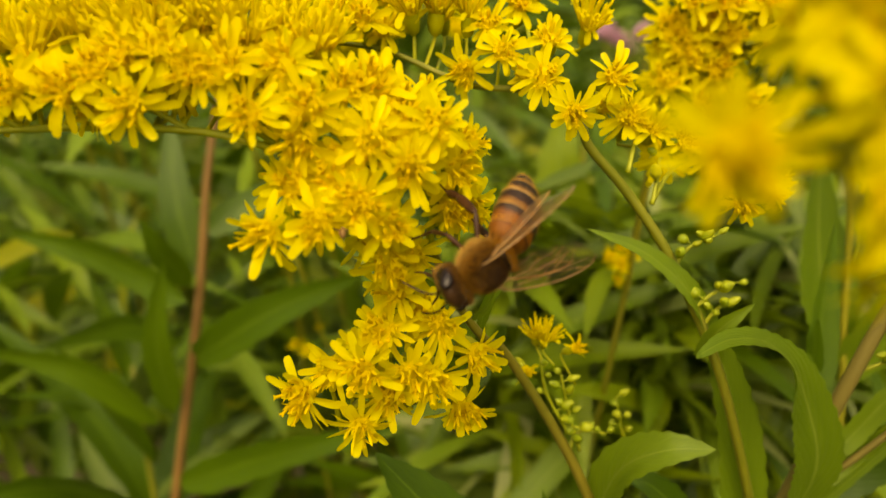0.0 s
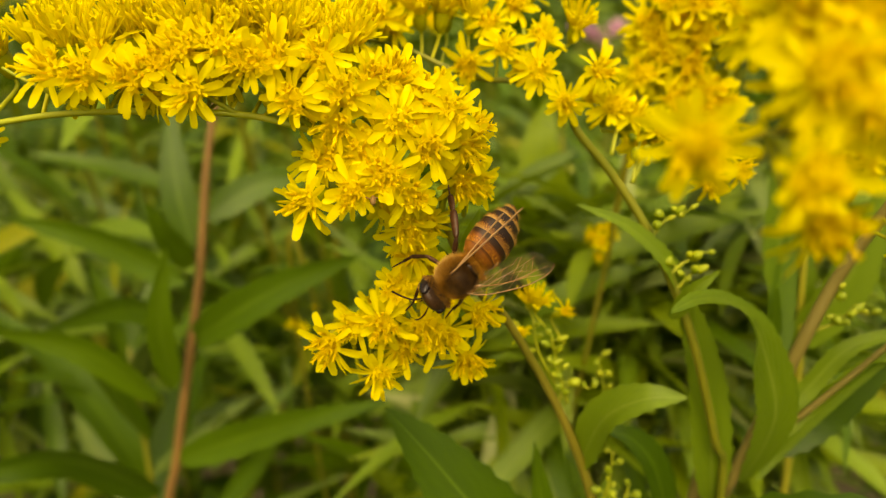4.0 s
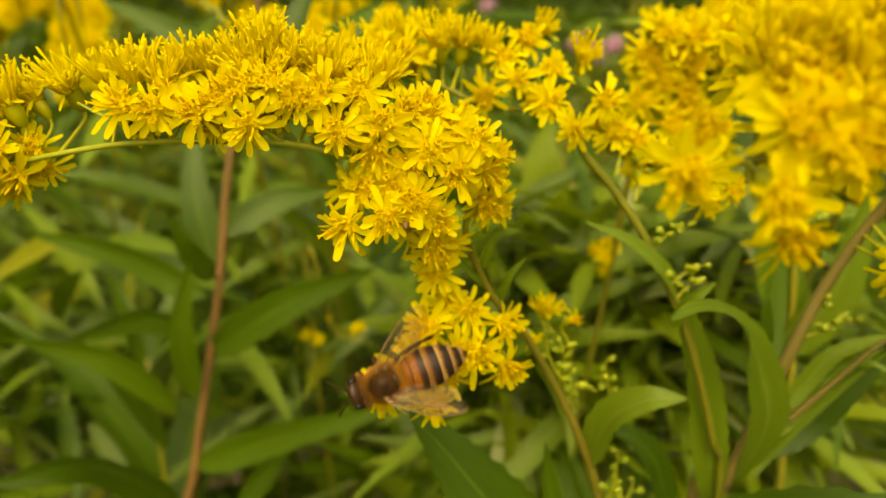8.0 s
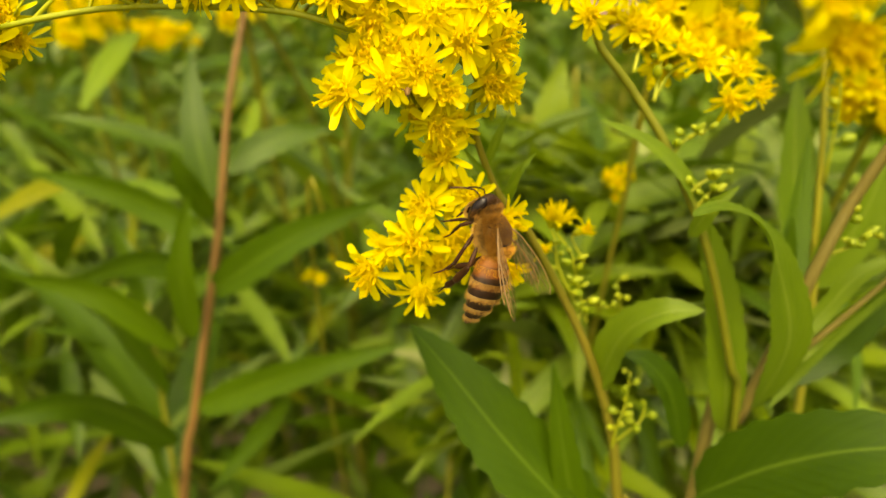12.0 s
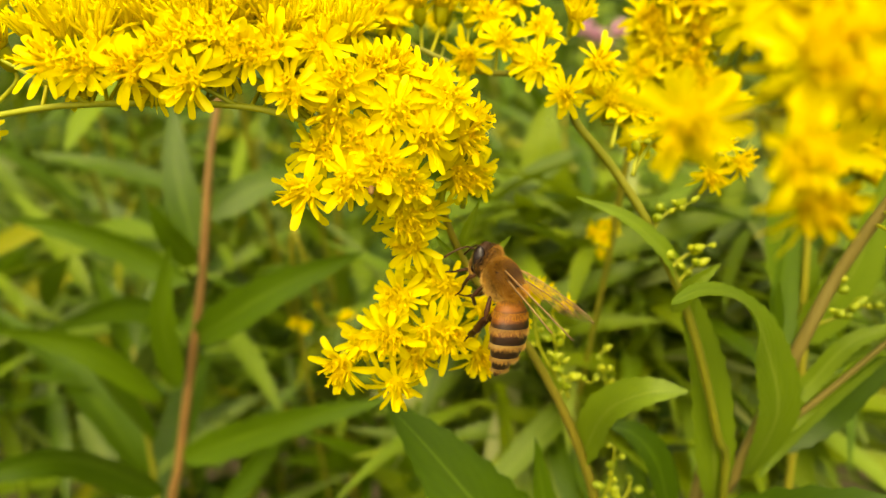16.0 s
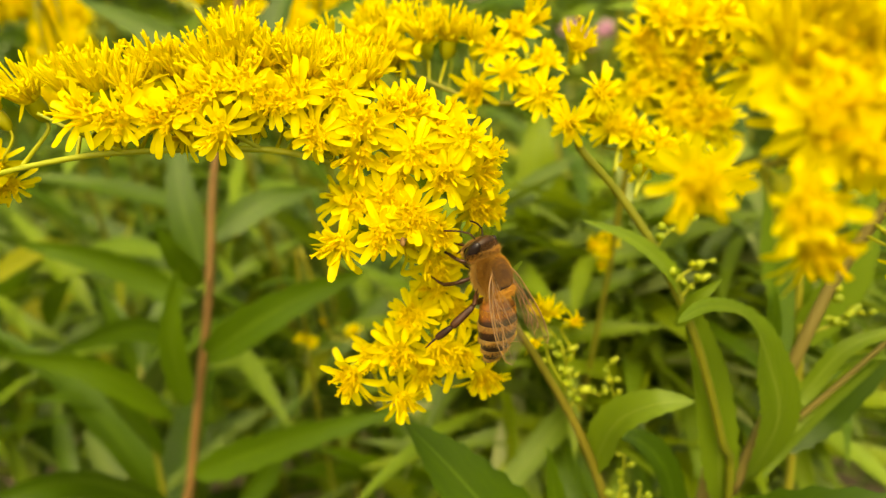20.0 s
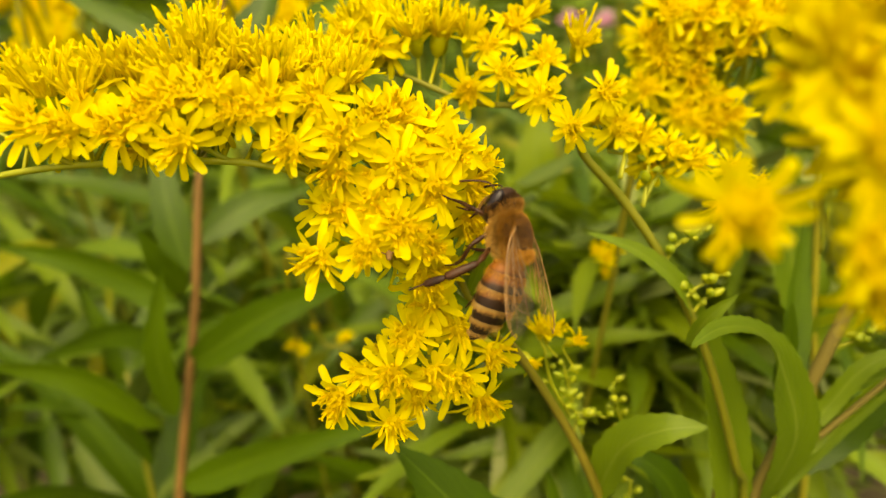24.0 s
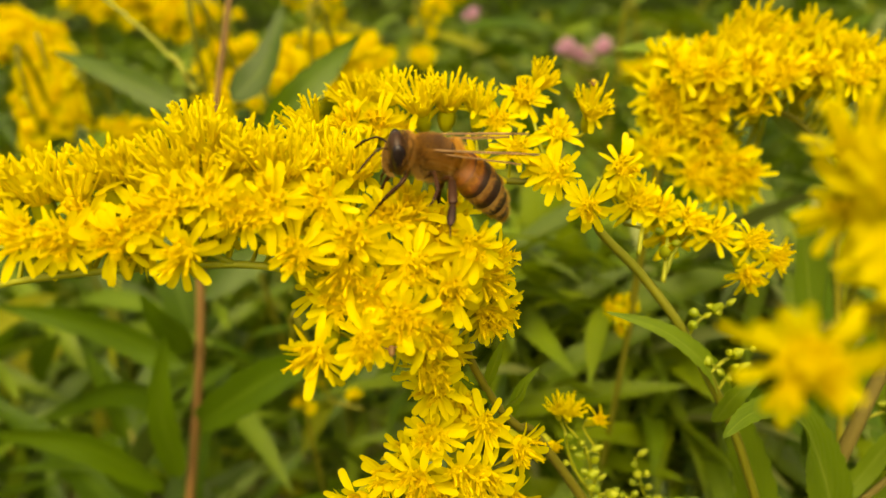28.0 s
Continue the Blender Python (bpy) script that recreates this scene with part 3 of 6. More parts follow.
third = spray("goldenrod_spray", mm(66, 110, -1000), FAR_RIGHT, (2, 1.4, 0.7, 0.55, 0.5, 0.5, 0.45, 0.4, 0.35, 0.3), G_TOP + G_SIDE + G_FRONT, 15,
              "dense arched goldenrod spray in full yellow bloom", "goldenrod sprays", 1.25, fill=44, back=(0, 4), down=(-3, 1.5), petals=11)
NEAR = [(10, 92, -1000), (24, 88, -300), (35.4, 84, -75), (39.5, 81.5, -60.7), (44.3, 76.5, -37.4), (47.9, 75, -25.5), (52, 70, -13), (52, 56, -4), (42, 42, -2.5), (34, 34, -2.5), (23, 28.5, -2.7)]
near = spray("goldenrod_spray", mm(10, 92, -1000), NEAR, (2.2, 1.6, 1.05, 0.95, 0.85, 0.75, 0.7, 0.65, 0.55, 0.45, 0.35), F_LOW + F_BACK + F_SIDE + F_MORE, 16,
             "goldenrod spray on a stout reddish stem bending forward", "goldenrod sprays", 1.1, stem=STEM_RED, fill=10)
hang = spray("goldenrod_cluster", mm(21, 29, -3), [(21, 29, -3), (17, 29.5, -3.8), (13.2, 30.2, -4.6), (11.5, 30.5, -5)], (0.28, 0.16), F_HANG, 18,
             "large yellow flower heads hanging forward from the spray", "goldenrod clusters", 1.1, extra=[[(21, 29, -3), (18.5, 28.4, -4.2), (16.4, 27.4, -5.6)]])


# ---- leaves of these plants ----
def add_leaf(ob, ctrl, width, up=(0, -0.6, 0.8), mat=LEAF_YOUNG, fold=0.3, wave=0.05, seed=0, per=7, label="", up_end=None):
    line = [q - ob.location for q in curve_points([mm(*c) for c in ctrl], per)]
    v, f, uv = blade(line, width * MM, up, fold, 0.055, wave, seed, 4, 0.42, up_end)
    return part("leaf", mesh("leaf", v, f, [mat], uv), ob, None, label)


add_leaf(second, [(30.3, 76.0, -35.4), (28.1, 74.0, -28.5), (24.6, 72.0, -23.3), (19.9, 71.0, -19.3), (14.0, 70.0, -16.7)], 2.9, (0.3, -0.8, 0.6), LEAF_YOUNG, seed=1)
add_leaf(second, [(37.8, 81.0, -62.6), (35.6, 78.0, -52.4), (33.2, 76.5, -41.1), (30.4, 76.0, -32.7), (28.6, 76.0, -28.7)], 5.6, (0.1, -1, 0.1), fold=0.15, seed=2)
add_leaf(second, [(32.2, 82, -65.7), (28.9, 80, -55.8), (25.0, 79, -50.6), (21.1, 78, -48.9)], 4.5, (0.1, -0.8, 0.6), LEAF, seed=3)
add_leaf(second, [(26.5, 72, -31), (27.8, 70, -27), (30.5, 69, -24)], 2.2, (0, -1, 0.3), seed=5)
add_leaf(near, [(41.4, 80.6, -58.6), (42.7, 77.6, -50.0), (42.4, 76.0, -44.6), (39.7, 74.0, -37.9), (36.0, 71.0, -31.6), (31.0, 66.5, -27.0), (25.8, 62.0, -24.9), (21.5, 58.0, -24.8)], 6.0, (0.1, -1, -0.1), fold=0.12, wave=0.08, seed=6, up_end=(0.05, -0.22, 1.0), label="green leaf with its tip curled over")
add_leaf(near, [(34.6, 81, -73), (41.5, 72, -62), (50, 63, -54), (66, 54, -50)], 11.5, (-0.2, -0.7, 0.6), LEAF, fold=0.3, seed=7, label="large green leaf with a pale midrib")
add_leaf(near, [(44.4, 84, -55.5), (51.2, 84, -51), (55.7, 82, -45.2), (62.5, 79, -35.2)], 6.6, (-0.1, -0.9, 0.4), LEAF, fold=0.3, seed=8)
add_leaf(near, [(44, 82, -46), (46, 86, -34), (47, 88, -20)], 5, (0.3, -1, 0.2), LEAF, seed=9)
add_leaf(main_spray, [(17.5, 76, -53), (19, 71, -43.5), (22.5, 67, -38.8), (27, 66, -38.1)], 5.2, (-0.3, -0.6, 0.7), seed=10)
add_leaf(main_spray, [(26, 80, -86), (15.1, 77, -72.5), (5.8, 75, -60.8), (-2, 74, -50), (-7.4, 73, -42.8)], 12, (-0.2, -0.55, 0.85), LEAF, fold=0.15, seed=11, label="broad green leaf with a toothed edge")
add_leaf(main_spray, [(18, 80, -82), (14, 77, -64), (11.4, 75.5, -48.8)], 4.6, (0.1, -1, 0.2), LEAF, seed=12)
add_leaf(main_spray, [(3.7, 66, -25.6), (4.6, 65.2, -22.3), (6.6, 64.5, -19.6)], 1.1, (0, -1, 0.3), seed=13)
add_leaf(main_spray, [(1.2, 63.8, -21.2), (2.2, 62.5, -18), (3.1, 62, -15.5)], 1.1, (-0.5, -1, 0.1), seed=14)
add_leaf(main_spray, [(2.2, 64.8, -23.4), (0.2, 62.8, -21), (-1.6, 61.5, -18.6)], 0.8, (0, -1, 0.3), seed=18)
add_leaf(main_spray, [(2.9, 65.2, -24.4), (4.4, 63.6, -22.4), (5, 62.6, -20.2)], 0.7, (0.3, -1, 0.2), seed=19)
add_leaf(third, [(57.7, 103, -42), (54, 104, -30), (52.5, 105, -14)], 9, (0.2, -1, 0.1), seed=15)
add_leaf(third, [(58, 103, -48), (64, 100, -34), (66, 99, -18)], 8, (0, -1, 0.2), seed=16)
add_leaf(third, [(54, 104, -8), (48, 112, 2), (40, 125, 8), (30, 130, 9)], 9, seed=17)


# ---- buds ----
def bud_mesh(long):
    """A closed egg-shaped head with overlapping bracts on a short stalk."""
    v, f = [], []
    rings = [(-0.05, 0.2), (0.15, 0.42), (0.5, 0.52), (0.85, 0.45), (1.1 * long, 0.28), (1.3 * long, 0.06)]
    for n, (z, r) in enumerate(rings):
        for k in range(10):
            a = 2 * math.pi * (k + 0.5 * (n % 2)) / 10
            v.append(Vector((r * (1.05 if k % 2 else 0.96) * math.cos(a), r * (1.05 if k % 2 else 0.96) * math.sin(a), z)) * MM)
    for n in range(len(rings) - 1):
        for k in range(10):
            a, b = n * 10 + k, n * 10 + (k + 1) % 10
            f.append((a, b, b + 10, a + 10))
    return mesh("bud", *joined((v, f), tube([Vector((0, 0, 0.05)) * MM, Vector((0.1, 0, -0.5)) * MM, Vector((0.05, 0.1, -1.1)) * MM], [0.14 * MM, 0.11 * MM, 0.13 * MM], 5)), [BUD])


BUDS = [bud_mesh(1.0), bud_mesh(1.25), bud_mesh(0.85)]


def bud_raceme(ob, ctrl, count, seed, size=1.0):
    """A side stalk of the plant with small closed buds crowded along its upper part, two or three together."""
    rng = random.Random(seed)
    line = [q - ob.location for q in curve_points([mm(*c) for c in ctrl], 8)]
    part("side_stalk", mesh("side_stalk", *tube(line, (0.26 * MM, 0.14 * MM), 5), [STEM_FRESH]), ob)
    for k in range(count):
        q = line[int((0.3 + 0.7 * k / max(1, count - 1)) * (len(line) - 1))]
        a = Vector((math.sin(k * 2.4 + seed), -abs(math.cos(k * 2.4 + seed)) * 0.7, rng.uniform(0.15, 0.9))).normalized()
        grow = 0.8 * size * rng.uniform(0.7, 1.2) * (1.1 - 0.3 * k / count)
        part("bud", rng.choice(BUDS), ob, axis_pose(q + a * 0.75 * MM * grow, a, rng.uniform(0, 6), grow))


bud_raceme(main_spray, [(15.1, 73.5, -42.6), (14.1, 73.5, -39.5), (13.4, 73.5, -36.7), (12.7, 73.5, -33.6)], 10, 1, 1.2)
bud_raceme(main_spray, [(13.6, 73.5, -40.2), (11.2, 73.2, -35.6), (10.4, 73.3, -31.6)], 4, 2, 1.1)
bud_raceme(main_spray, [(13.8, 73.4, -43.4), (14.5, 74, -41.1), (15.9, 74, -40.4), (17.8, 74, -40.8)], 6, 3, 1.25)
bud_raceme(main_spray, [(20.2, 76.0, -62), (20.5, 75, -58.0), (21.3, 75, -55.0), (21.6, 75, -50.2)], 9, 4, 1.3)
bud_raceme(main_spray, [(20.6, 75.8, -61), (22.4, 75, -58.5), (23.6, 75, -57.1), (24.0, 75, -54.6)], 4, 9, 1.4)
bud_raceme(main_spray, [(19.4, 76, -52), (21.9, 80, -47.0), (21.0, 80, -43.1), (20.2, 80, -39.4)], 10, 18, 1.25)
bud_raceme(second, [(26.2, 73, -25.7), (27.9, 73, -24.2), (29.9, 73, -23.2)], 5, 5, 1.25)
bud_raceme(second, [(27.1, 73, -27.8), (28.3, 73, -26.1), (29.4, 73, -25.4)], 5, 15, 1.15)
bud_raceme(second, [(23.6, 73, -21.4), (25.0, 73, -19.4), (27.5, 73, -18.2)], 8, 16, 1.1)
bud_raceme(second, [(21, 73, -15), (22, 75, -11), (22.5, 76, -9)], 6, 6, 1.2)
bud_raceme(near, [(46.6, 76, -30.6), (47.6, 76, -29.2), (48.6, 76, -27.8)], 3, 7, 1.7)
bud_raceme(near, [(45.6, 76.5, -34.5), (48.1, 76, -33.2), (50.2, 76, -31.7), (52.3, 76, -32.0)], 9, 19, 1.3)
for k, (ctrl, w) in enumerate([([(44.5, 78.5, -47.5), (47.5, 78.5, -43.3), (50.6, 77, -37.4), (54.6, 75, -34.3), (58.3, 73, -32.6)], 2.6), ([(45, 79, -51), (48.3, 79, -46.9), (52, 76, -39.5), (55.7, 74, -35.1)], 1.7),
                               ([(43, 80, -58), (45.8, 80, -53.7), (49.8, 78, -46.4), (54.4, 75, -38.3), (57.2, 72, -33.2)], 1.3), ([(49.5, 78, -41), (51.6, 77, -39.1), (54.4, 74, -37.1), (56.9, 72, -38.3)], 1.5)]):
    add_leaf(near, ctrl, w, (0, -0.7, 0.7), seed=90 + k)
branch = [q - near.location for q in curve_points([mm(*c) for c in ((40.6, 82, -58.5), (42.6, 80, -53), (47.4, 78, -46.4), (51.3, 76, -40.4), (54.8, 74, -34.7), (58, 72, -31))], 6)]
part("side_branch", mesh("side_branch", *tube(branch, (0.5 * MM, 0.3 * MM), 7), [STEM_RED]), near, None, "thin tan side branch")
add_leaf(near, [(44.6, 86, -44.5), (45, 85, -37), (44.5, 84, -31)], 2.7, (0, -1, 0.2), LEAF, seed=95)
bud_raceme(third, [(57.2, 101, -30), (56, 98, -17), (55, 98, -10)], 4, 8, 1.7)
for k, (x, y, z, ax, az) in enumerate([(9.8, 73.5, -29.2, -0.15, 0.85), (13.9, 73.5, -30.6, 0.6, 0.4), (8.6, 72.5, -32.4, 0.3, -0.3), (10.9, 73.2, -29.4, 0.2, 0.9)]):
    line = curve_points([mm(*c) for c in ((12.5, 73, -38), (x + 1, y, z - 3))], 4)
    flower_head(main_spray, main_spray.location, mm(x, y, z), (ax, -0.4, az), line, random.Random(60 + k), 0.62, 6)

# a small dark brown speck with two thin stubs on each of these
for ob, (x, y, z) in ((twin, (-6.2, 51.0, -12.2)), (second, (15.2, 79.0, 5.6))):
    v, f = joined(ball((0, 0, 0), (0.28 * MM, 0.5 * MM, 0.28 * MM), 6, 8), tube([Vector((0.2, 0.2, 0)) * MM, Vector((0.6, 0.5, -0.2)) * MM], [0.09 * MM, 0.05 * MM], 5), tube([Vector((-0.2, 0.1, 0)) * MM, Vector((-0.7, 0.3, 0.1)) * MM], [0.09 * MM, 0.05 * MM], 5))
    part("withered_floret", mesh("withered_floret", v, f, [STEM_BROWN]), ob, Matrix.Translation(mm(x, y, z) - ob.location) @ Matrix.Rotation(0.8, 4, "X"), "small dark brown speck on the flower heads")

# ---- plants further back ----
LEAF_SHAPES = []
for k in range(7):
    rng = random.Random(200 + k)
    long, sag = (58, 66, 74, 82, 62, 70, 90)[k], (0.1, 0.25, 0.45, 0.35, 0.0, 0.6, 0.5)[k]
    line = [Vector((0.04 * math.sin(t * 3 + k) * long, t * long, -sag * long * t * t * 0.55)) * MM for t in [i / 13 for i in range(14)]]
    v, f, uv = blade(line, (10, 12, 13, 14, 11, 12, 15)[k] * MM, (0, 0, 1), 0.28, 0.03, 0.08, k)
    LEAF_SHAPES.append([mesh("leaf", v, f, [mat], uv) for mat in (LEAF, LEAF_YOUNG, LEAF_GREY, LEAF_YELLOW)])


def green_plant(place, top, seed, leaves, mat=STEM, radius=1.3, gap=13.0, label="tall leafy green goldenrod plant without flowers", course=()):
    """A leafy stem from the ground up to its top (mm), with leaves in a spiral."""
    rng = random.Random(seed)
    base = mm(*place)
    ob = thing("goldenrod_plant", base, label, "plant", "goldenrod plants")
    end = mm(*top)
    line = [q - base for q in curve_points([base, *[mm(*c) for c in course], end] if course else [base, base.lerp(end, 0.5) + Vector((rng.uniform(-15, 15), rng.uniform(-15, 15), 0)) * MM, base.lerp(end, 0.85), end], 8)]
    part("stem", mesh("stem", *tube(line, (radius * 1.8 * MM, radius * 0.7 * MM), 7), [mat]), ob)
    h = line[-1].z
    for k in range(leaves):
        z = h - (k * gap + rng.uniform(-3, 3) - 4) * MM
        i = min(range(len(line) - 1), key=lambda j: abs(line[j].z - z))
        q = line[i].lerp(line[i + 1], max(0, min(1, (z - line[i].z) / max(1e-6, line[i + 1].z - line[i].z))))
        rise = 62 - 2.6 * k + rng.uniform(-14, 14) if k < 14 else rng.uniform(5, 35)
        m = Matrix.Translation(q) @ Matrix.Rotation(k * 2.4 + seed + rng.uniform(-0.3, 0.3), 4, "Z") @ Matrix.Rotation(radians(rise), 4, "X")
        s = min(1.0, 0.45 + 0.06 * k) * rng.uniform(0.85, 1.1)
        shape = rng.choice(LEAF_SHAPES)
        # Lower leaves left of -30 mm use a darker mix: shade put into colour.
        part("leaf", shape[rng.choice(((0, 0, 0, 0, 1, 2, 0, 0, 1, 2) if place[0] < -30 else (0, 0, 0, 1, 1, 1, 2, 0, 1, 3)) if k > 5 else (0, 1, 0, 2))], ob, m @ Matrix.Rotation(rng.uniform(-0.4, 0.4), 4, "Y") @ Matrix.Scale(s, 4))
    return ob


left_plant = green_plant((-150, 146, -1000), (-41, 165, 26), 3, 0, STEM_BROWN, 0.88, course=[(-100, 147, -400), (-70, 149, -140), (-62.6, 150, -95.2), (-54.6, 152, -52.8), (-51, 155, -23.7), (-46.2, 160, 0.9)], label="goldenrod plant with a reddish-brown stem and long green leaves")
for k, (ctrl, w, up) in enumerate([
    ([(-58.0, 152.0, -67.3), (-36.6, 140.0, -51.2), (-15.3, 130.0, -39.6)], 13, (0, -0.85, 0.5)),
    ([(-63.0, 150.0, -96.9), (-38.3, 138.0, -82.2), (-9.9, 125.0, -68.4)], 12, (0, -0.85, 0.5)),
    ([(-65.6, 150.0, -81.3), (-79.4, 145.0, -65.8), (-100.1, 140.0, -58.4)], 12, (0, -0.8, 0.55)),
    ([(-68.2, 150.0, -106.5), (-80.4, 135.0, -87.7), (-98.6, 125.0, -86.1)], 17, (0, -0.8, 0.55)),
    ([(-61.1, 148.0, -77.3), (-60.5, 142.0, -57.7), (-56.5, 140.0, -39.9)], 9, (0.3, -1, 0.1)),
    ([(-56.0, 152.0, -48.7), (-56.6, 140.0, -38.7), (-58.2, 135.0, -30.1)], 8, (0.3, -0.8, 0.5)),
    ([(-56.5, 156.0, -45.6), (-59.7, 158.0, -30.7), (-62.0, 165.0, -11.3)], 12, (0.3, -1, 0.1)),
    ([(-58.0, 154.0, -53.5), (-81.2, 165.0, -46.2), (-109.9, 175.0, -42.4)], 13, (0, -0.8, 0.55)),
    ([(-55.1, 158.0, -39.1), (-41.8, 165.0, -32.2), (-29.9, 170.0, -30.3)], 11, (0, -0.85, 0.5)),
    ([(-59.5, 154.0, -62.2), (-81.1, 170.0, -65.4), (-105.7, 175.0, -74.3)], 12, (0, -0.8, 0.55)),
    ([(-42.9, 162.0, 3.1), (-35.4, 165.0, 10.8), (-31.4, 170.0, 22.6)], 11, (-0.3, -1, 0.1)),
    ([(-32.1, 140.0, -2.8), (-23.1, 142.0, 6.0), (-13.4, 150.0, 14.9)], 10, (0.3, -1, 0.3)),
    ([(-52.8, 162.0, 1.3), (-65.9, 165.0, 9.0), (-82.6, 170.0, 15.9)], 9, (0, -0.8, 0.55)),
]):
    add_leaf(left_plant, ctrl, w * 0.66, (0, -1, -0.15) if k in (2, 3, 7, 9) else (up[0], up[1], up[2] * 0.5), LEAF, 0.25, 0.08, 30 + k)
add_leaf(left_plant, [(-166.5, 262.0, -108.2), (-155.4, 262.0, -94.0), (-133.0, 255.0, -81.7)], 18, (0, -0.6, 0.8), LEAF_YELLOW, 0.2, 0.1, 50)

leafy = green_plant((67.0, 215.0, -804.0), (35.8, 205.0, -16.5), 9, 0, STEM, 0.7, course=[(47.5, 210.0, -152.8), (39.5, 207.0, -69.2)], label="goldenrod plant with broad soft green leaves")
for k, (ctrl, w) in enumerate([([(38.9, 205.0, -54.0), (29.8, 203.0, -34.3), (32.1, 206.0, -13.2)], 15), ([(40.7, 206.0, -95.6), (35.5, 200.0, -63.2), (31.5, 198.0, -39.3)], 20), ([(41.3, 206.0, -80.2), (47.1, 202.0, -62.4), (49.5, 204.0, -41.9)], 12), ([(39.0, 205.0, -61.2), (26.6, 204.0, -53.4), (18.0, 203.0, -39.0)], 11)]):
    add_leaf(leafy, ctrl, w, (0.1, -1, 0.2), LEAF_LIME, 0.12, 0.12, 80 + k)

rng = random.Random(5)
spots = [(x, y) for y in (0.2, 0.27, 0.35, 0.45) for x in np.arange(-0.62 * y - 0.06, 0.62 * y + 0.1, 0.07 + 0.08 * y)]
for k, (x, y) in enumerate(spots):
    x, y = x * 1000 + rng.uniform(-18, 18), y * 1000 + rng.uniform(-25, 25)
    top = -62 + (y - 200) * 0.1 + rng.uniform(-40, 15)
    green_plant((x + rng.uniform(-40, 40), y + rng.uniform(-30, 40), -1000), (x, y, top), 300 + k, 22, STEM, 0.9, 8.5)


# ---- far undergrowth and hedge ----
def leaf_mass(name, seed, count, place, size, mats, label, category):
    r = random.Random(seed)
    verts, faces, uvs, slots = [], [], [], []
    for n in range(count):
        q, s = place(r), r.uniform(*size)
        m = Matrix.Translation(q) @ Euler((r.uniform(-1.0, 0.9), r.uniform(-0.7, 0.7), r.uniform(0, 6.28))).to_matrix().to_4x4()
        k = len(verts)
        for i, (t, w) in enumerate(((0, 0.012), (0.2, 0.055), (0.4, 0.072), (0.6, 0.066), (0.8, 0.04), (1, 0.003))):
            for j, u in enumerate((-1, 0, 1)):
                verts.append(m @ Vector((u * w * s, t * s, 0.35 * abs(u) * w * s - 0.25 * s * t * t)))
                uvs.append((j / 2, t))
        for i in range(5):
            for j in range(2):
                a = k + i * 3 + j
                faces.append((a, a + 1, a + 4, a + 3))
        slots += [r.randrange(len(mats))] * 10
    ob = new(name, mesh(name, verts, faces, mats, uvs, slots))
    return tagged(ob, label, category, kind="stuff")


def near_field(r):
    y = 0.2 + 0.4 * r.random()
    x = r.uniform(-0.5, 0.5)
    return Vector((x, y, 0.985 - 0.1 * r.random() - 0.42 * y * r.random() + 0.05 * (y - 0.2)))


def mid_field(r):
    y = 0.55 + 1.6 * r.random() ** 1.3
    return Vector((r.uniform(-2.2, 2.2), y, min(1.02 + 0.02 * y, 0.55 + 0.5 * r.random() ** 0.6 + 0.05 * y)))


def behind_field(r):
    x, y = r.uniform(-2.2, 2.2), r.uniform(-2.2, 0.5)
    if y > -0.3 and abs(x) < 0.55:
        x += 0.9 if x > 0 else -0.9
    return Vector((x, y, r.uniform(0.1, 0.85)))


def outer_field(r):
    """The bed goes on, lower and thinner, to an uneven edge."""
    a = r.uniform(0, 6.283)
    edge = 3.6 + 0.9 * math.sin(2 * a + 1.0) + 0.5 * math.sin(5 * a)
    d = 1.9 + (edge - 1.9) * r.random() ** 0.8
    return Vector((1.25 * d * math.cos(a), min(2.9, d * math.sin(a)), 0.04 + (0.75 - 0.5 * (d - 1.9) / 2.6) * r.random()))


def hedge_place(r):
    x = r.uniform(-4.5, 4.5)
    return Vector((x, 2.6 + 1.4 * r.random() + 0.1 * x * math.sin(x), (2.3 + 0.35 * math.sin(x * 2.1) + 0.2 * math.sin(x * 5.3)) * r.random() ** 0.7))


def close_field(r):
    y = 0.142 + 0.1 * r.random()
    return Vector((r.uniform(0.04, 0.58) * y, y, 0.974 - 0.18 * (y - 0.1) - 0.07 * r.random()))


leaf_mass("undergrowth", 4, 5600, near_field, (0.024, 0.06), [LEAF] * 7 + [LEAF_YOUNG] * 5 + [LEAF_GREY, LEAF_YELLOW], "dense green leaves of goldenrod in the bed", "plants")
leaf_mass("undergrowth", 8, 2600, close_field, (0.014, 0.044), [LEAF_YOUNG] * 4 + [LEAF_LIME] * 3 + [LEAF, LEAF_GREY, LEAF_PALE], "small fresh green leaves between the stems", "plants")
leaf_mass("undergrowth", 1, 15000, mid_field, (0.05, 0.11), [LEAF] * 4 + [LEAF_YOUNG] * 3 + [LEAF_GREY] * 2 + [LEAF_YELLOW], "dense green lance-shaped leaves of the flower bed", "plants")
leaf_mass("undergrowth", 2, 7000, behind_field, (0.06, 0.14), [LEAF, LEAF_GREY], "green leaves of the flower bed all round", "plants")
leaf_mass("undergrowth", 9, 16000, outer_field, (0.08, 0.18), [LEAF] * 3 + [LEAF_YOUNG, LEAF_GREY], "lower green plants towards the edge of the bed", "plants")


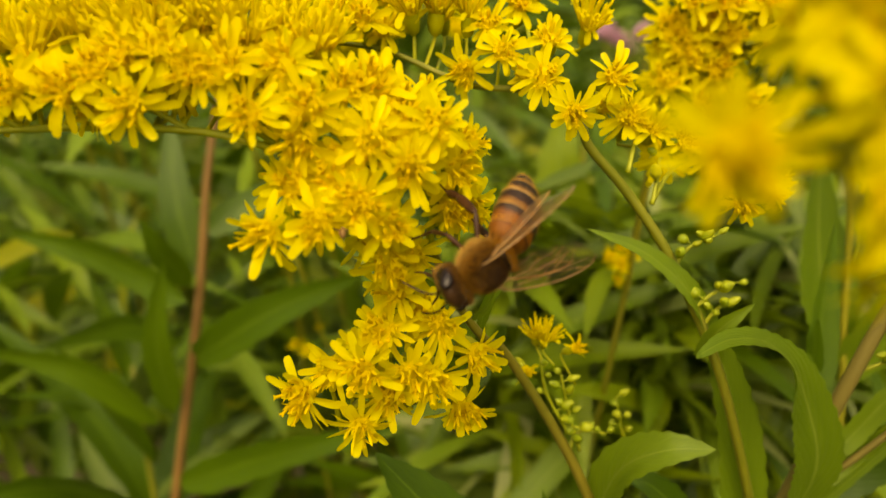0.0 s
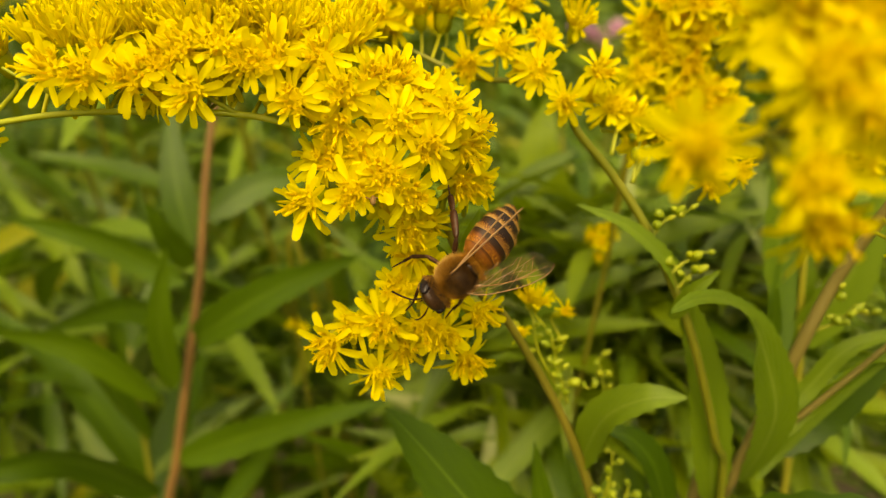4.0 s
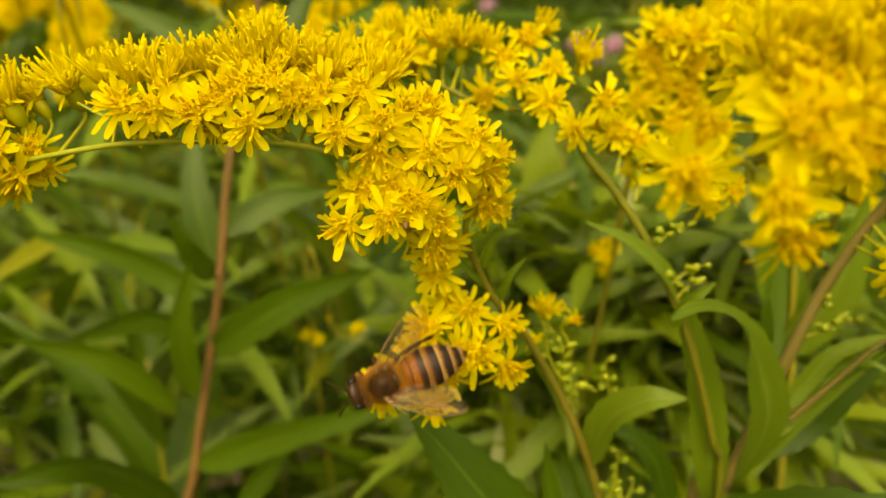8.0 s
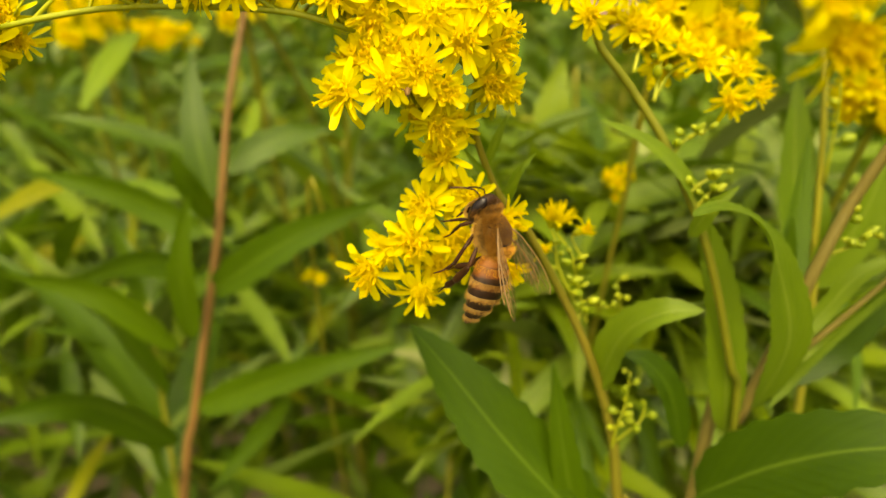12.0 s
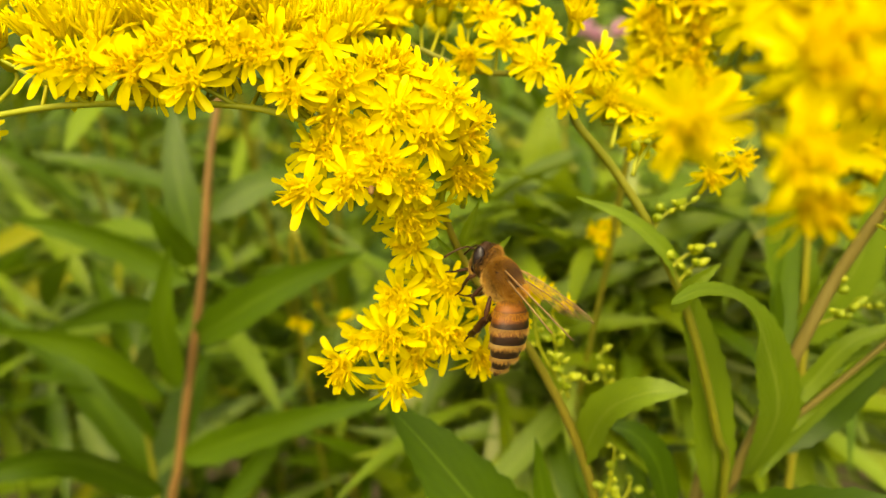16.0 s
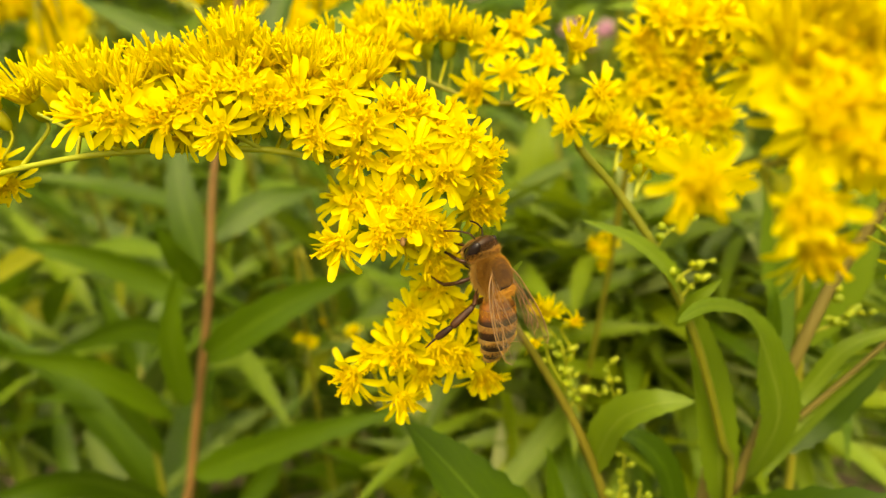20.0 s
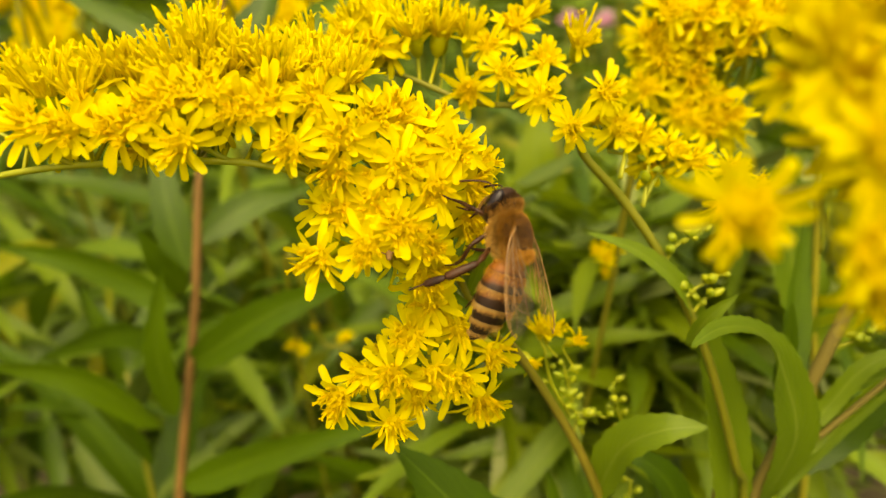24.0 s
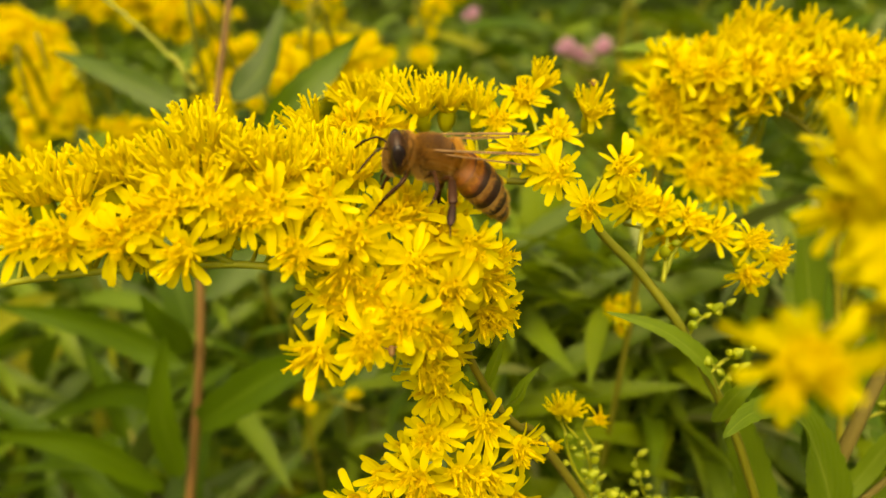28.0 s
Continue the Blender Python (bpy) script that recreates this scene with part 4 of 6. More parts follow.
def hedge_backdrop():
    """Bumpy sheet added behind the shrub leaves against gaps; its dark colour imitates shade."""
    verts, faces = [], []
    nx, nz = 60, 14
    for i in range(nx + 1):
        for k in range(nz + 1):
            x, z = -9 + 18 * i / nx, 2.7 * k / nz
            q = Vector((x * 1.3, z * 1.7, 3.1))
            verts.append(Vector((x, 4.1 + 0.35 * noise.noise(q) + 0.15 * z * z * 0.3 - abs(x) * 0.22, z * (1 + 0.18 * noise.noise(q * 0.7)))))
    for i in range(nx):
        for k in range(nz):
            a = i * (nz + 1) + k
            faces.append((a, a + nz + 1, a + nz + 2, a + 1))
    return mesh("hedge", verts, faces, [BACKDROP_SHADE])


tagged(new("hedge", hedge_backdrop()), "dark green sheet added behind the shrub leaves to close gaps", "shrubs", kind="stuff")
leaf_mass("hedge", 3, 14000, hedge_place, (0.1, 0.22), [LEAF, LEAF_YOUNG, LEAF, LEAF_GREY], "dark green shrubs behind the flower bed", "shrubs")


# ---- blurred sprays further back ----
def simple_head(seed):
    r = random.Random(seed)
    v, f = cup_data()
    slots = [1] * len(f)
    for k in range(11):
        a = 2 * math.pi * (k + r.uniform(-0.3, 0.3)) / 11
        m = Matrix.Rotation(a, 3, "Z") @ Matrix.Rotation(radians(r.uniform(10, 55)), 3, "X")
        n = len(v)
        v += [m @ (Vector(p) * MM) for p in ((-0.2, 0.5, 0.3), (0.2, 0.5, 0.3), (0.36, 1.8, 0.4), (-0.36, 1.8, 0.4), (0.15, 2.9, 0.2), (-0.15, 2.9, 0.2))]
        f += [(n, n + 1, n + 2, n + 3), (n + 3, n + 2, n + 4, n + 5)]
        slots += [0, 0]
    dv, df = disc_data(seed)
    v, f = joined((v, f), (dv, df))
    return mesh("flower_head", v, f, [PETAL, CALYX, FLORET], None, slots + [2] * len(df))


HEADS = [simple_head(70 + k) for k in range(4)]


def far_spray(ctrl, width, count, seed, size=1.0, label="goldenrod spray out of focus in the bed behind"):
    """A distant flowering branch on a stem of its own; the last places of ctrl carry the heads."""
    r = random.Random(seed)
    pts = [mm(*c) for c in ctrl]
    foot = Vector((pts[0].x * 1.3 + r.uniform(-0.05, 0.05), pts[0].y + r.uniform(0.2, 0.3), 0))
    ob = thing("goldenrod_spray", foot, label, "flower", "goldenrod sprays")
    top = curve_points(pts, 8)
    line = curve_points([foot, foot.lerp(pts[0], 0.6) + Vector((0, 0.08, 0)), *pts], 8)
    part("stem", mesh("stem", *tube([q - foot for q in line], ((0.7 if size < 0.6 else 1.2) * MM, (0.28 if size < 0.6 else 0.45) * MM), 6), [STEM]), ob)
    count = int(count * 1.5)
    for k in range(count):
        q = top[min(len(top) - 1, int(r.random() * len(top)))]
        a = Vector((r.uniform(-0.7, 0.7), r.uniform(-0.9, 0.3), r.uniform(-0.2, 1.0))).normalized()
        part("flower_head", r.choice(HEADS), ob, axis_pose(q - foot + a * r.uniform(0.3, 1.0) * width * MM, a, r.uniform(0, 6), size * r.uniform(1.2, 1.9)))
    return ob


far_spray([(-137.4, 290.0, -8.2), (-142.7, 295.0, 11.0), (-153.8, 300.0, 22.2), (-175.9, 300.0, 19.2), (-199.5, 300.0, 9.9)], 13, 110, 1, 1.3)
far_spray([(-57.3, 200.0, -3.1), (-47.1, 205.0, 3.5), (-37.0, 212.0, 8.8), (-25.2, 222.0, 12.0), (-16.0, 228.0, 7.4)], 7, 70, 2)
far_spray([(-32.3, 215.0, -3.3), (-22.8, 222.0, 1.4), (-19.6, 230.0, 6.8)], 6, 16, 3)
far_spray([(-142.3, 340.0, 36.4), (-125.0, 340.0, 37.8), (-108.8, 340.0, 32.3), (-88.7, 335.0, 26.2)], 12, 55, 4, 1.2)
far_spray([(-89.9, 330.0, 7.3), (-74.5, 330.0, 13.5), (-61.1, 330.0, 3.3)], 10, 20, 5, 1.2)
far_spray([(-1.5, 420.0, 6.6), (6.0, 430.0, 24.6), (17.0, 440.0, 42.9), (30.7, 440.0, 60.3)], 12, 30, 6, 1.2)
far_spray([(-122.4, 240.0, -10.2), (-119.7, 245.0, -2.7), (-126.7, 250.0, 1.9)], 8, 20, 7)
far_spray([(-113.1, 260.0, -12.9), (-104.8, 265.0, -10.0), (-97.2, 265.0, -11.4)], 6, 14, 8)
far_spray([(-60.2, 420.0, 42.6), (-48.4, 420.0, 39.0), (-40.3, 420.0, 26.8)], 11, 22, 9)
far_spray([(76.6, 300.0, -1.7), (88.0, 300.0, -0.2), (101.7, 300.0, -1.0)], 5, 16, 10)
far_spray([(-32.2, 150.0, -64.9), (-25.5, 146.0, -60.7), (-18.9, 143.0, -61.1)], 5, 5, 11, 0.45)
far_spray([(28.0, 110.0, -34.5), (27.8, 110.0, -32.5), (26.9, 110.0, -30.4)], 2.0, 5, 12, 0.42, "small goldenrod side shoot just opening")
far_spray([(74.2, 120.0, -23.5), (71.7, 120.0, -17.5), (73.6, 120.0, -13.5)], 4, 12, 13)


def pink_flower(place, size, seed):
    r = random.Random(seed)
    top = mm(*place)
    foot = Vector((top.x, top.y, 0))
    ob = thing("pink_flower", foot, "small pink flower far back in the bed", "flower", "pink flowers")
    part("stem", mesh("stem", *tube(curve_points([Vector((0, 0, 0)), Vector((0.02, 0, top.z * 0.5)), Vector((0, 0, top.z))], 5), (2 * MM, 1 * MM), 6), [STEM]), ob)
    v, f, uv = blade([Vector((0, t * size * MM, 0.1 * t * t * size * MM)) for t in (0, 0.25, 0.5, 0.75, 1)], size * 0.6 * MM, (0, 0, 1), 0.1, 0, 0, seed)
    me = mesh("petal", v, f, [PINK], uv)
    for k in range(16):
        m = Matrix.Translation((0, 0, top.z)) @ Matrix.Rotation(k * 2.4, 4, "Z") @ Matrix.Rotation(radians(10 + 4.5 * k), 4, "X")
        part("petal", me, ob, m)


for k, (t, s) in enumerate([((45.0, 620.0, 39.4), 13), ((121.5, 620.0, 8.6), 15), ((133.9, 630.0, 3.5), 13), ((151.8, 620.0, 7.4), 15), ((145.6, 640.0, -2.7), 12)]):
    pink_flower(t, s, k)

stalk = thing("grass_stalk", mm(-40, 420, -1000), "pale green grass stalk with a slender seed head", "grass")
line = [q - stalk.location for q in curve_points([mm(-40, 420, -1000), mm(-40, 360, -400), mm(-36, 230, -80), mm(-45.7, 150, 2.7), mm(-54, 160, 13), mm(-67.7, 170, 24.6), mm(-80, 176, 33)], 8)]
part("stem", mesh("stem", *tube(line, (0.8 * MM, 0.3 * MM), 6), [STEM]), stalk)
v, f = [], []
for k in range(26):
    q, d = line[-24].lerp(line[-1], k / 26), (line[-1] - line[-10]).normalized()
    q = line[-24 + int(k * 23 / 26)]
    m = (d + Vector((random.Random(k).uniform(-0.3, 0.3), 0, 0.3))).to_track_quat("Z", "Y").to_matrix()
    v, f = joined((v, f), ball(q, (0.5 * MM, 0.5 * MM, 1.9 * MM), 4, 6, m))
part("seed_head", mesh("seed_head", v, f, [SEED]), stalk)


# ---- the honey bee ----
def band_material(name, stops, rough=0.42):
    """A plate of the abdomen: bands along its length, which narrow towards the flanks (u: 0 belly to 1 back, v: along)."""
    m, nt, bsdf, out = shader(name)
    uv = node(nt, "ShaderNodeUVMap").outputs[0]
    sep = node(nt, "ShaderNodeSeparateXYZ", {0: uv})
    n = node(nt, "ShaderNodeTexNoise", {"Vector": uv, "Scale": 9.0, "Detail": 5.0}).outputs[0]
    wob = node(nt, "ShaderNodeMath", {0: n, 1: 0.3, 2: sep.outputs[1]}, operation="MULTIPLY_ADD").outputs[0]
    flank = node(nt, "ShaderNodeMath", {0: sep.outputs[0], 1: 0.24, 2: wob}, operation="MULTIPLY_ADD").outputs[0]
    along_it = node(nt, "ShaderNodeMath", {0: flank, 1: 0.37}, operation="SUBTRACT").outputs[0]
    fine = node(nt, "ShaderNodeTexNoise", {"Vector": uv, "Scale": 70.0, "Detail": 3.0}).outputs[0]
    grain = ramp(nt, fine, [(0.3, (0.72, 0.7, 0.66)), (0.7, (1.1, 1.1, 1.1))])
    nt.links.new(mixed(nt, 1.0, ramp(nt, along_it, stops), grain, "MULTIPLY"), bsdf.inputs["Base Color"])
    bumped(nt, bsdf, fine, 0.5, 0.00004)
    bsdf.inputs["Roughness"].default_value = rough
    bsdf.inputs["Specular IOR Level"].default_value = 0.22
    return m


HAIR = plain("bee_hair_golden", (0.27, 0.115, 0.014), (0.54, 0.26, 0.038), 300, 0.85, 0.1, 0.3)
HAIR_MID = plain("bee_hair_dusky", (0.11, 0.048, 0.008), (0.33, 0.155, 0.024), 300, 0.8, 0.1, 0.2)
HAIR_DARK = plain("bee_hair_brown", (0.03, 0.013, 0.0045), (0.1, 0.043, 0.011), 300, 0.7, 0.1, 0.15)
HAIR_PALE = plain("bee_hair_pale", (0.29, 0.15, 0.03), (0.5, 0.3, 0.075), 300, 0.75, 0.1, 0.25)
DARK = plain("bee_shell_dark", (0.012, 0.006, 0.003), (0.032, 0.015, 0.006), 900, 0.32, 0.2)
LEGS = plain("bee_leg_brown", (0.011, 0.005, 0.003), (0.045, 0.017, 0.006), 900, 0.32, 0.25)
EYE = plain("bee_eye_black", (0.006, 0.004, 0.004), (0.014, 0.009, 0.008), 2500, 0.16, 0.1)
VEIN = plain("bee_wing_vein", (0.13, 0.068, 0.026), (0.28, 0.16, 0.065), 900, 0.3, 0.1)
AMBER_PLAIN = band_material("bee_plate_amber", [(0.0, (0.08, 0.03, 0.006)), (0.35, (0.17, 0.06, 0.009)), (0.75, (0.18, 0.06, 0.009)), (1.0, (0.05, 0.017, 0.005))])
AMBER = band_material("bee_band_amber", [(0.0, (0.22, 0.1, 0.02)), (0.2, (0.185, 0.066, 0.01)), (0.5, (0.145, 0.046, 0.008)), (0.68, (0.03, 0.012, 0.005)), (1.0, (0.014, 0.007, 0.004))])
BROWN = band_material("bee_band_brown", [(0.0, (0.3, 0.18, 0.06)), (0.2, (0.21, 0.095, 0.024)), (0.37, (0.12, 0.04, 0.008)), (0.5, (0.024, 0.01, 0.005)), (1.0, (0.013, 0.007, 0.004))])
PALE = band_material("bee_band_pale", [(0.0, (0.48, 0.34, 0.15)), (0.24, (0.34, 0.2, 0.065)), (0.33, (0.14, 0.052, 0.012)), (0.44, (0.022, 0.01, 0.005)), (1.0, (0.012, 0.007, 0.004))])
TIP = band_material("bee_band_tip", [(0.0, (0.36, 0.24, 0.1)), (0.35, (0.18, 0.09, 0.03)), (0.62, (0.035, 0.015, 0.007)), (1.0, (0.02, 0.01, 0.005))])

for m, gleam in ((LEGS, 0.16), (EYE, 0.25), (DARK, 0.2)):
    m.node_tree.nodes["Principled BSDF"].inputs["Specular IOR Level"].default_value = gleam

WING = bpy.data.materials.new("bee_wing_membrane")
WING.use_nodes = True
nt = WING.node_tree
clear = node(nt, "ShaderNodeBsdfTransparent", {0: (0.93, 0.85, 0.69, 1)})
milky = node(nt, "ShaderNodeBsdfTranslucent", {0: (0.8, 0.68, 0.48, 1)})
cloudy = nt.nodes["Principled BSDF"]
cloudy.inputs["Base Color"].default_value = (0.5, 0.42, 0.28, 1)
cloudy.inputs["Roughness"].default_value = 0.24
cloudy.inputs["Specular IOR Level"].default_value = 0.4
rip = node(nt, "ShaderNodeTexNoise", {"Vector": node(nt, "ShaderNodeTexCoord").outputs["Object"], "Scale": 700.0}).outputs[0]
bumped(nt, cloudy, rip, 0.35, 0.00006)
sheen = node(nt, "ShaderNodeBsdfAnisotropic", {"Color": (0.95, 0.9, 0.82, 1), "Roughness": 0.28})
nt.links.new(cloudy.inputs["Normal"].links[0].from_socket, sheen.inputs["Normal"])
slant = node(nt, "ShaderNodeLayerWeight", {"Blend": 0.3}).outputs["Fresnel"]
gleam = node(nt, "ShaderNodeMath", {0: slant, 1: 0.22, 2: 0.01}, operation="MULTIPLY_ADD").outputs[0]
film = node(nt, "ShaderNodeMixShader", {0: gleam, 1: clear.outputs[0], 2: sheen.outputs[0]})
veil = node(nt, "ShaderNodeMixShader", {0: 0.03, 1: film.outputs[0], 2: milky.outputs[0]})
mx = node(nt, "ShaderNodeMixShader", {0: 0.028, 1: veil.outputs[0], 2: cloudy.outputs[0]})
nt.links.new(mx.outputs[0], nt.nodes["Material Output"].inputs[0])


def fur(seed, count, surface, length, lean=0.35, width=0.02, comb=0.35):
    """Fine tapering hairs standing on a surface, which gives a place and a normal (mm)."""
    r = random.Random(seed)
    verts, faces = [], []
    for n in range(count):
        p, nor = surface(r)
        d = (nor + Vector((r.uniform(-lean, lean), r.uniform(-lean, lean) - comb, r.uniform(-lean, lean)))).normalized()
        s = d.orthogonal().normalized() * width
        l = r.uniform(*length)
        mid = p + d * l * 0.55
        tip = p + d * l + Vector((0, -0.15 * l, -0.06 * l))
        k = len(verts)
        o = d.cross(s)
        verts += [(p + s) * MM, (p - s * 0.5 + o * 0.8) * MM, (p - s * 0.5 - o * 0.8) * MM, (mid + s * 0.8) * MM, (mid - s * 0.5) * MM, tip * MM]
        faces += [(k, k + 1, k + 4, k + 3), (k + 2, k, k + 3, k + 4), (k + 3, k + 4, k + 5)]
    return verts, faces


def on_ball(centre, radii, keep):
    def pick(r):
        while True:
            v = Vector((r.gauss(0, 1), r.gauss(0, 1), r.gauss(0, 1))).normalized()
            if keep(v):
                return Vector(centre) + Vector((v.x * radii[0], v.y * radii[1], v.z * radii[2])), Vector((v.x / radii[0], v.y / radii[1], v.z / radii[2])).normalized()
    return pick


def scaled(data):
    v, f = data
    return [q * MM for q in v], f


MM = 0.00097
bee = thing("honey_bee", (0, 0, 1), "brown and amber banded honey bee feeding on the flowers", "bee")
THORAX, TR = (0, 1.5, 0.1), (1.66, 1.82, 1.62)
thorax = part("thorax", mesh("thorax", *scaled(ball(THORAX, TR, 14, 20)), [DARK]), bee)


def ragged(v):
    return 0.18 * ((v.x * 7919.7 + v.y * 1043.3) % 1)


part("fur", mesh("fur", *fur(1, 6400, on_ball(THORAX, TR, lambda v: -0.05 < v.z < 0.52 + ragged(v)), (0.25, 0.64), 0.4, 0.015), [HAIR]), thorax, None, "golden-brown fur round the thorax")
part("fur", mesh("fur", *fur(4, 5200, on_ball(THORAX, TR, lambda v: v.z < 0.2 + ragged(v)), (0.3, 0.66), 0.4, 0.015), [HAIR_PALE]), thorax, None, "pale buff fur of the flanks")
part("fur", mesh("fur", *fur(5, 4200, on_ball(THORAX, TR, lambda v: 0.42 < v.z < 0.82 + ragged(v)), (0.16, 0.42), 0.45, 0.016), [HAIR_MID]), thorax, None, "dusky brown fur round the bare back")
part("fur", mesh("fur", *fur(2, 3600, on_ball(THORAX, TR, lambda v: v.z > 0.6 - ragged(v)), (0.12, 0.34), 0.4, 0.017), [HAIR_DARK]), thorax, None, "short dark-brown hair on the back")
part("scutellum", mesh("scutellum", *scaled(ball((0, 0.25, 1.25), (0.85, 0.4, 0.34), 8, 14)), [DARK]), thorax)
part("fur", mesh("fur", *fur(6, 900, on_ball((0, 0.0, 0.75), (1.35, 0.5, 0.8), lambda v: v.y < 0.3 and v.z > -0.4), (0.35, 0.8), 0.4, 0.015), [HAIR]), thorax, None, "golden tuft over the waist")

# head: its neck is the pivot on which it nods
NECK = Vector((0, 3.2, 0.0))
head_m = Matrix.Rotation(radians(-28), 3, "X")
HEAD_AT = Vector((0, 4.05, -0.35)) - NECK
head = part("head", mesh("head", *scaled(ball(HEAD_AT, (1.72, 0.9, 1.75), 14, 18, head_m)), [DARK]), bee, Matrix.Translation(NECK * MM))
part("fur", mesh("fur", *fur(3, 2000, on_ball(HEAD_AT, (1.62, 0.92, 1.66), lambda v: abs(v.x) < 0.66 and v.z < 0.35 and v.y > -0.2), (0.15, 0.4), 0.4, 0.016, -0.1), [HAIR_PALE]), head, None, "fine pale golden hair on the face")
part("fur", mesh("fur", *fur(7, 1100, on_ball(HEAD_AT + Vector((0, -0.2, 0.1)), (1.6, 0.75, 1.6), lambda v: v.y < 0.15 and v.z > -0.4), (0.2, 0.5)), [HAIR_MID]), head, None, "dusky brown hair behind the head")
part("fur", mesh("fur", *fur(8, 1300, on_ball(HEAD_AT, (1.6, 0.9, 1.68), lambda v: v.z > 0.2 and abs(v.x) < 0.75), (0.12, 0.34), 0.4, 0.016), [HAIR_DARK]), head, None, "dark-brown hair on the crown")
for s in (-1, 1):
    part("eye", mesh("eye", *scaled(ball(HEAD_AT + Vector((s * 1.24, 0.12, 0.24)), (0.48, 0.62, 1.16), 14, 16, head_m)), [EYE]), head, None, "large glossy black compound eye")
    scape = [Vector(p) * MM for p in ((s * 0.3, 1.5, -0.1), (s * 0.62, 2.1, 0.05), (s * 0.95, 2.65, -0.05))]
    whip = [Vector(p) * MM for p in ((s * 0.95, 2.65, -0.05), (s * 1.3, 3.05, -0.6), (s * 1.65, 3.4, -1.3), (s * 1.9, 3.65, -2.0))]
    part("antenna", mesh("antenna", *joined(tube(scape, [0.09 * MM, 0.07 * MM, 0.09 * MM], 6), tube(curve_points(whip, 4), (0.085 * MM, 0.1 * MM), 6)), [LEGS]), head)
part("tongue", mesh("tongue", *joined(scaled(ball((0.35, 1.3, -1.75), (0.3, 0.3, 0.5), 6, 8)), scaled(ball((-0.35, 1.3, -1.75), (0.3, 0.3, 0.5), 6, 8)),
     tube([Vector((0, 1.2, -1.9)) * MM, Vector((0, 1.3, -2.6)) * MM, Vector((0, 1.15, -3.3)) * MM], [0.2 * MM, 0.14 * MM, 0.06 * MM], 6)), [LEGS]), head)

# abdomen: six overlapping plates along a line that curves down, pivoting at the waist
WAIST = Vector((0, -0.35, 0.05))
PROFILE = [(0.0, 0.9), (0.05, 1.45), (0.14, 1.88), (0.28, 2.12), (0.44, 2.14), (0.58, 1.94), (0.7, 1.6), (0.8, 1.24), (0.88, 0.9), (0.95, 0.52), (0.985, 0.26), (1.0, 0.05)]


def girth(s):
    for (a, ra), (b, rb) in zip(PROFILE, PROFILE[1:]):
        if s <= b:
            return ra + (rb - ra) * (s - a) / (b - a)
    return 0.05


def spine_at(s):
    return Vector((0, -7.5 * s, 0.25 * math.sin(2.2 * s) - 0.7 * s * s - 1.8 * max(0.0, s - 0.6) ** 2))


abdomen = part("abdomen", mesh("abdomen", *scaled(ball(spine_at(0.03), (0.7, 0.6, 0.7), 8, 10)), [DARK]), bee, Matrix.Translation(WAIST * MM))
EDGES = [0.0, 0.14, 0.33, 0.53, 0.71, 0.87, 1.0]
for n, mat in enumerate((AMBER_PLAIN, AMBER, BROWN, PALE, PALE, TIP)):
    a, b = EDGES[n] - (0.015 if n else 0), EDGES[n + 1]
    verts, faces, uvs = [], [], []
    for i in range(8):
        t = i / 7
        s = a + (b - a) * t
        r = girth(s) * (0.965 + 0.055 * t) if n < 5 else girth(s)
        c = spine_at(s)
        for k in range(28):
            w = 2 * math.pi * k / 28
            verts.append((c + Vector((r * math.cos(w), 0, r * (0.8 if math.sin(w) > 0 else 0.68) * math.sin(w)))) * MM)
            uvs.append((0.5 + 0.5 * math.sin(w), t))
    for i in range(7):
        for k in range(28):
            p, q = i * 28 + k, i * 28 + (k + 1) % 28
            faces.append((p, p + 28, q + 28, q))
    part("plate", mesh("plate", verts, faces, [mat], uvs), abdomen)

    def on_plate(r, lo=a, hi=b):
        s, w = lo + (hi - lo) * r.uniform(0.0, 0.42), r.uniform(0, 6.283)
        nor = Vector((math.cos(w), -0.9, math.sin(w))).normalized()
        return spine_at(s) + Vector((girth(s) * math.cos(w) * 0.99, 0, girth(s) * math.sin(w) * (0.79 if math.sin(w) > 0 else 0.67))), nor

    part("fur", mesh("fur", *fur(20 + n, (700, 460, 560, 620, 520, 300)[n], on_plate, (0.16, 0.4), 0.3, 0.015), [HAIR if n < 2 else HAIR_PALE]), abdomen)


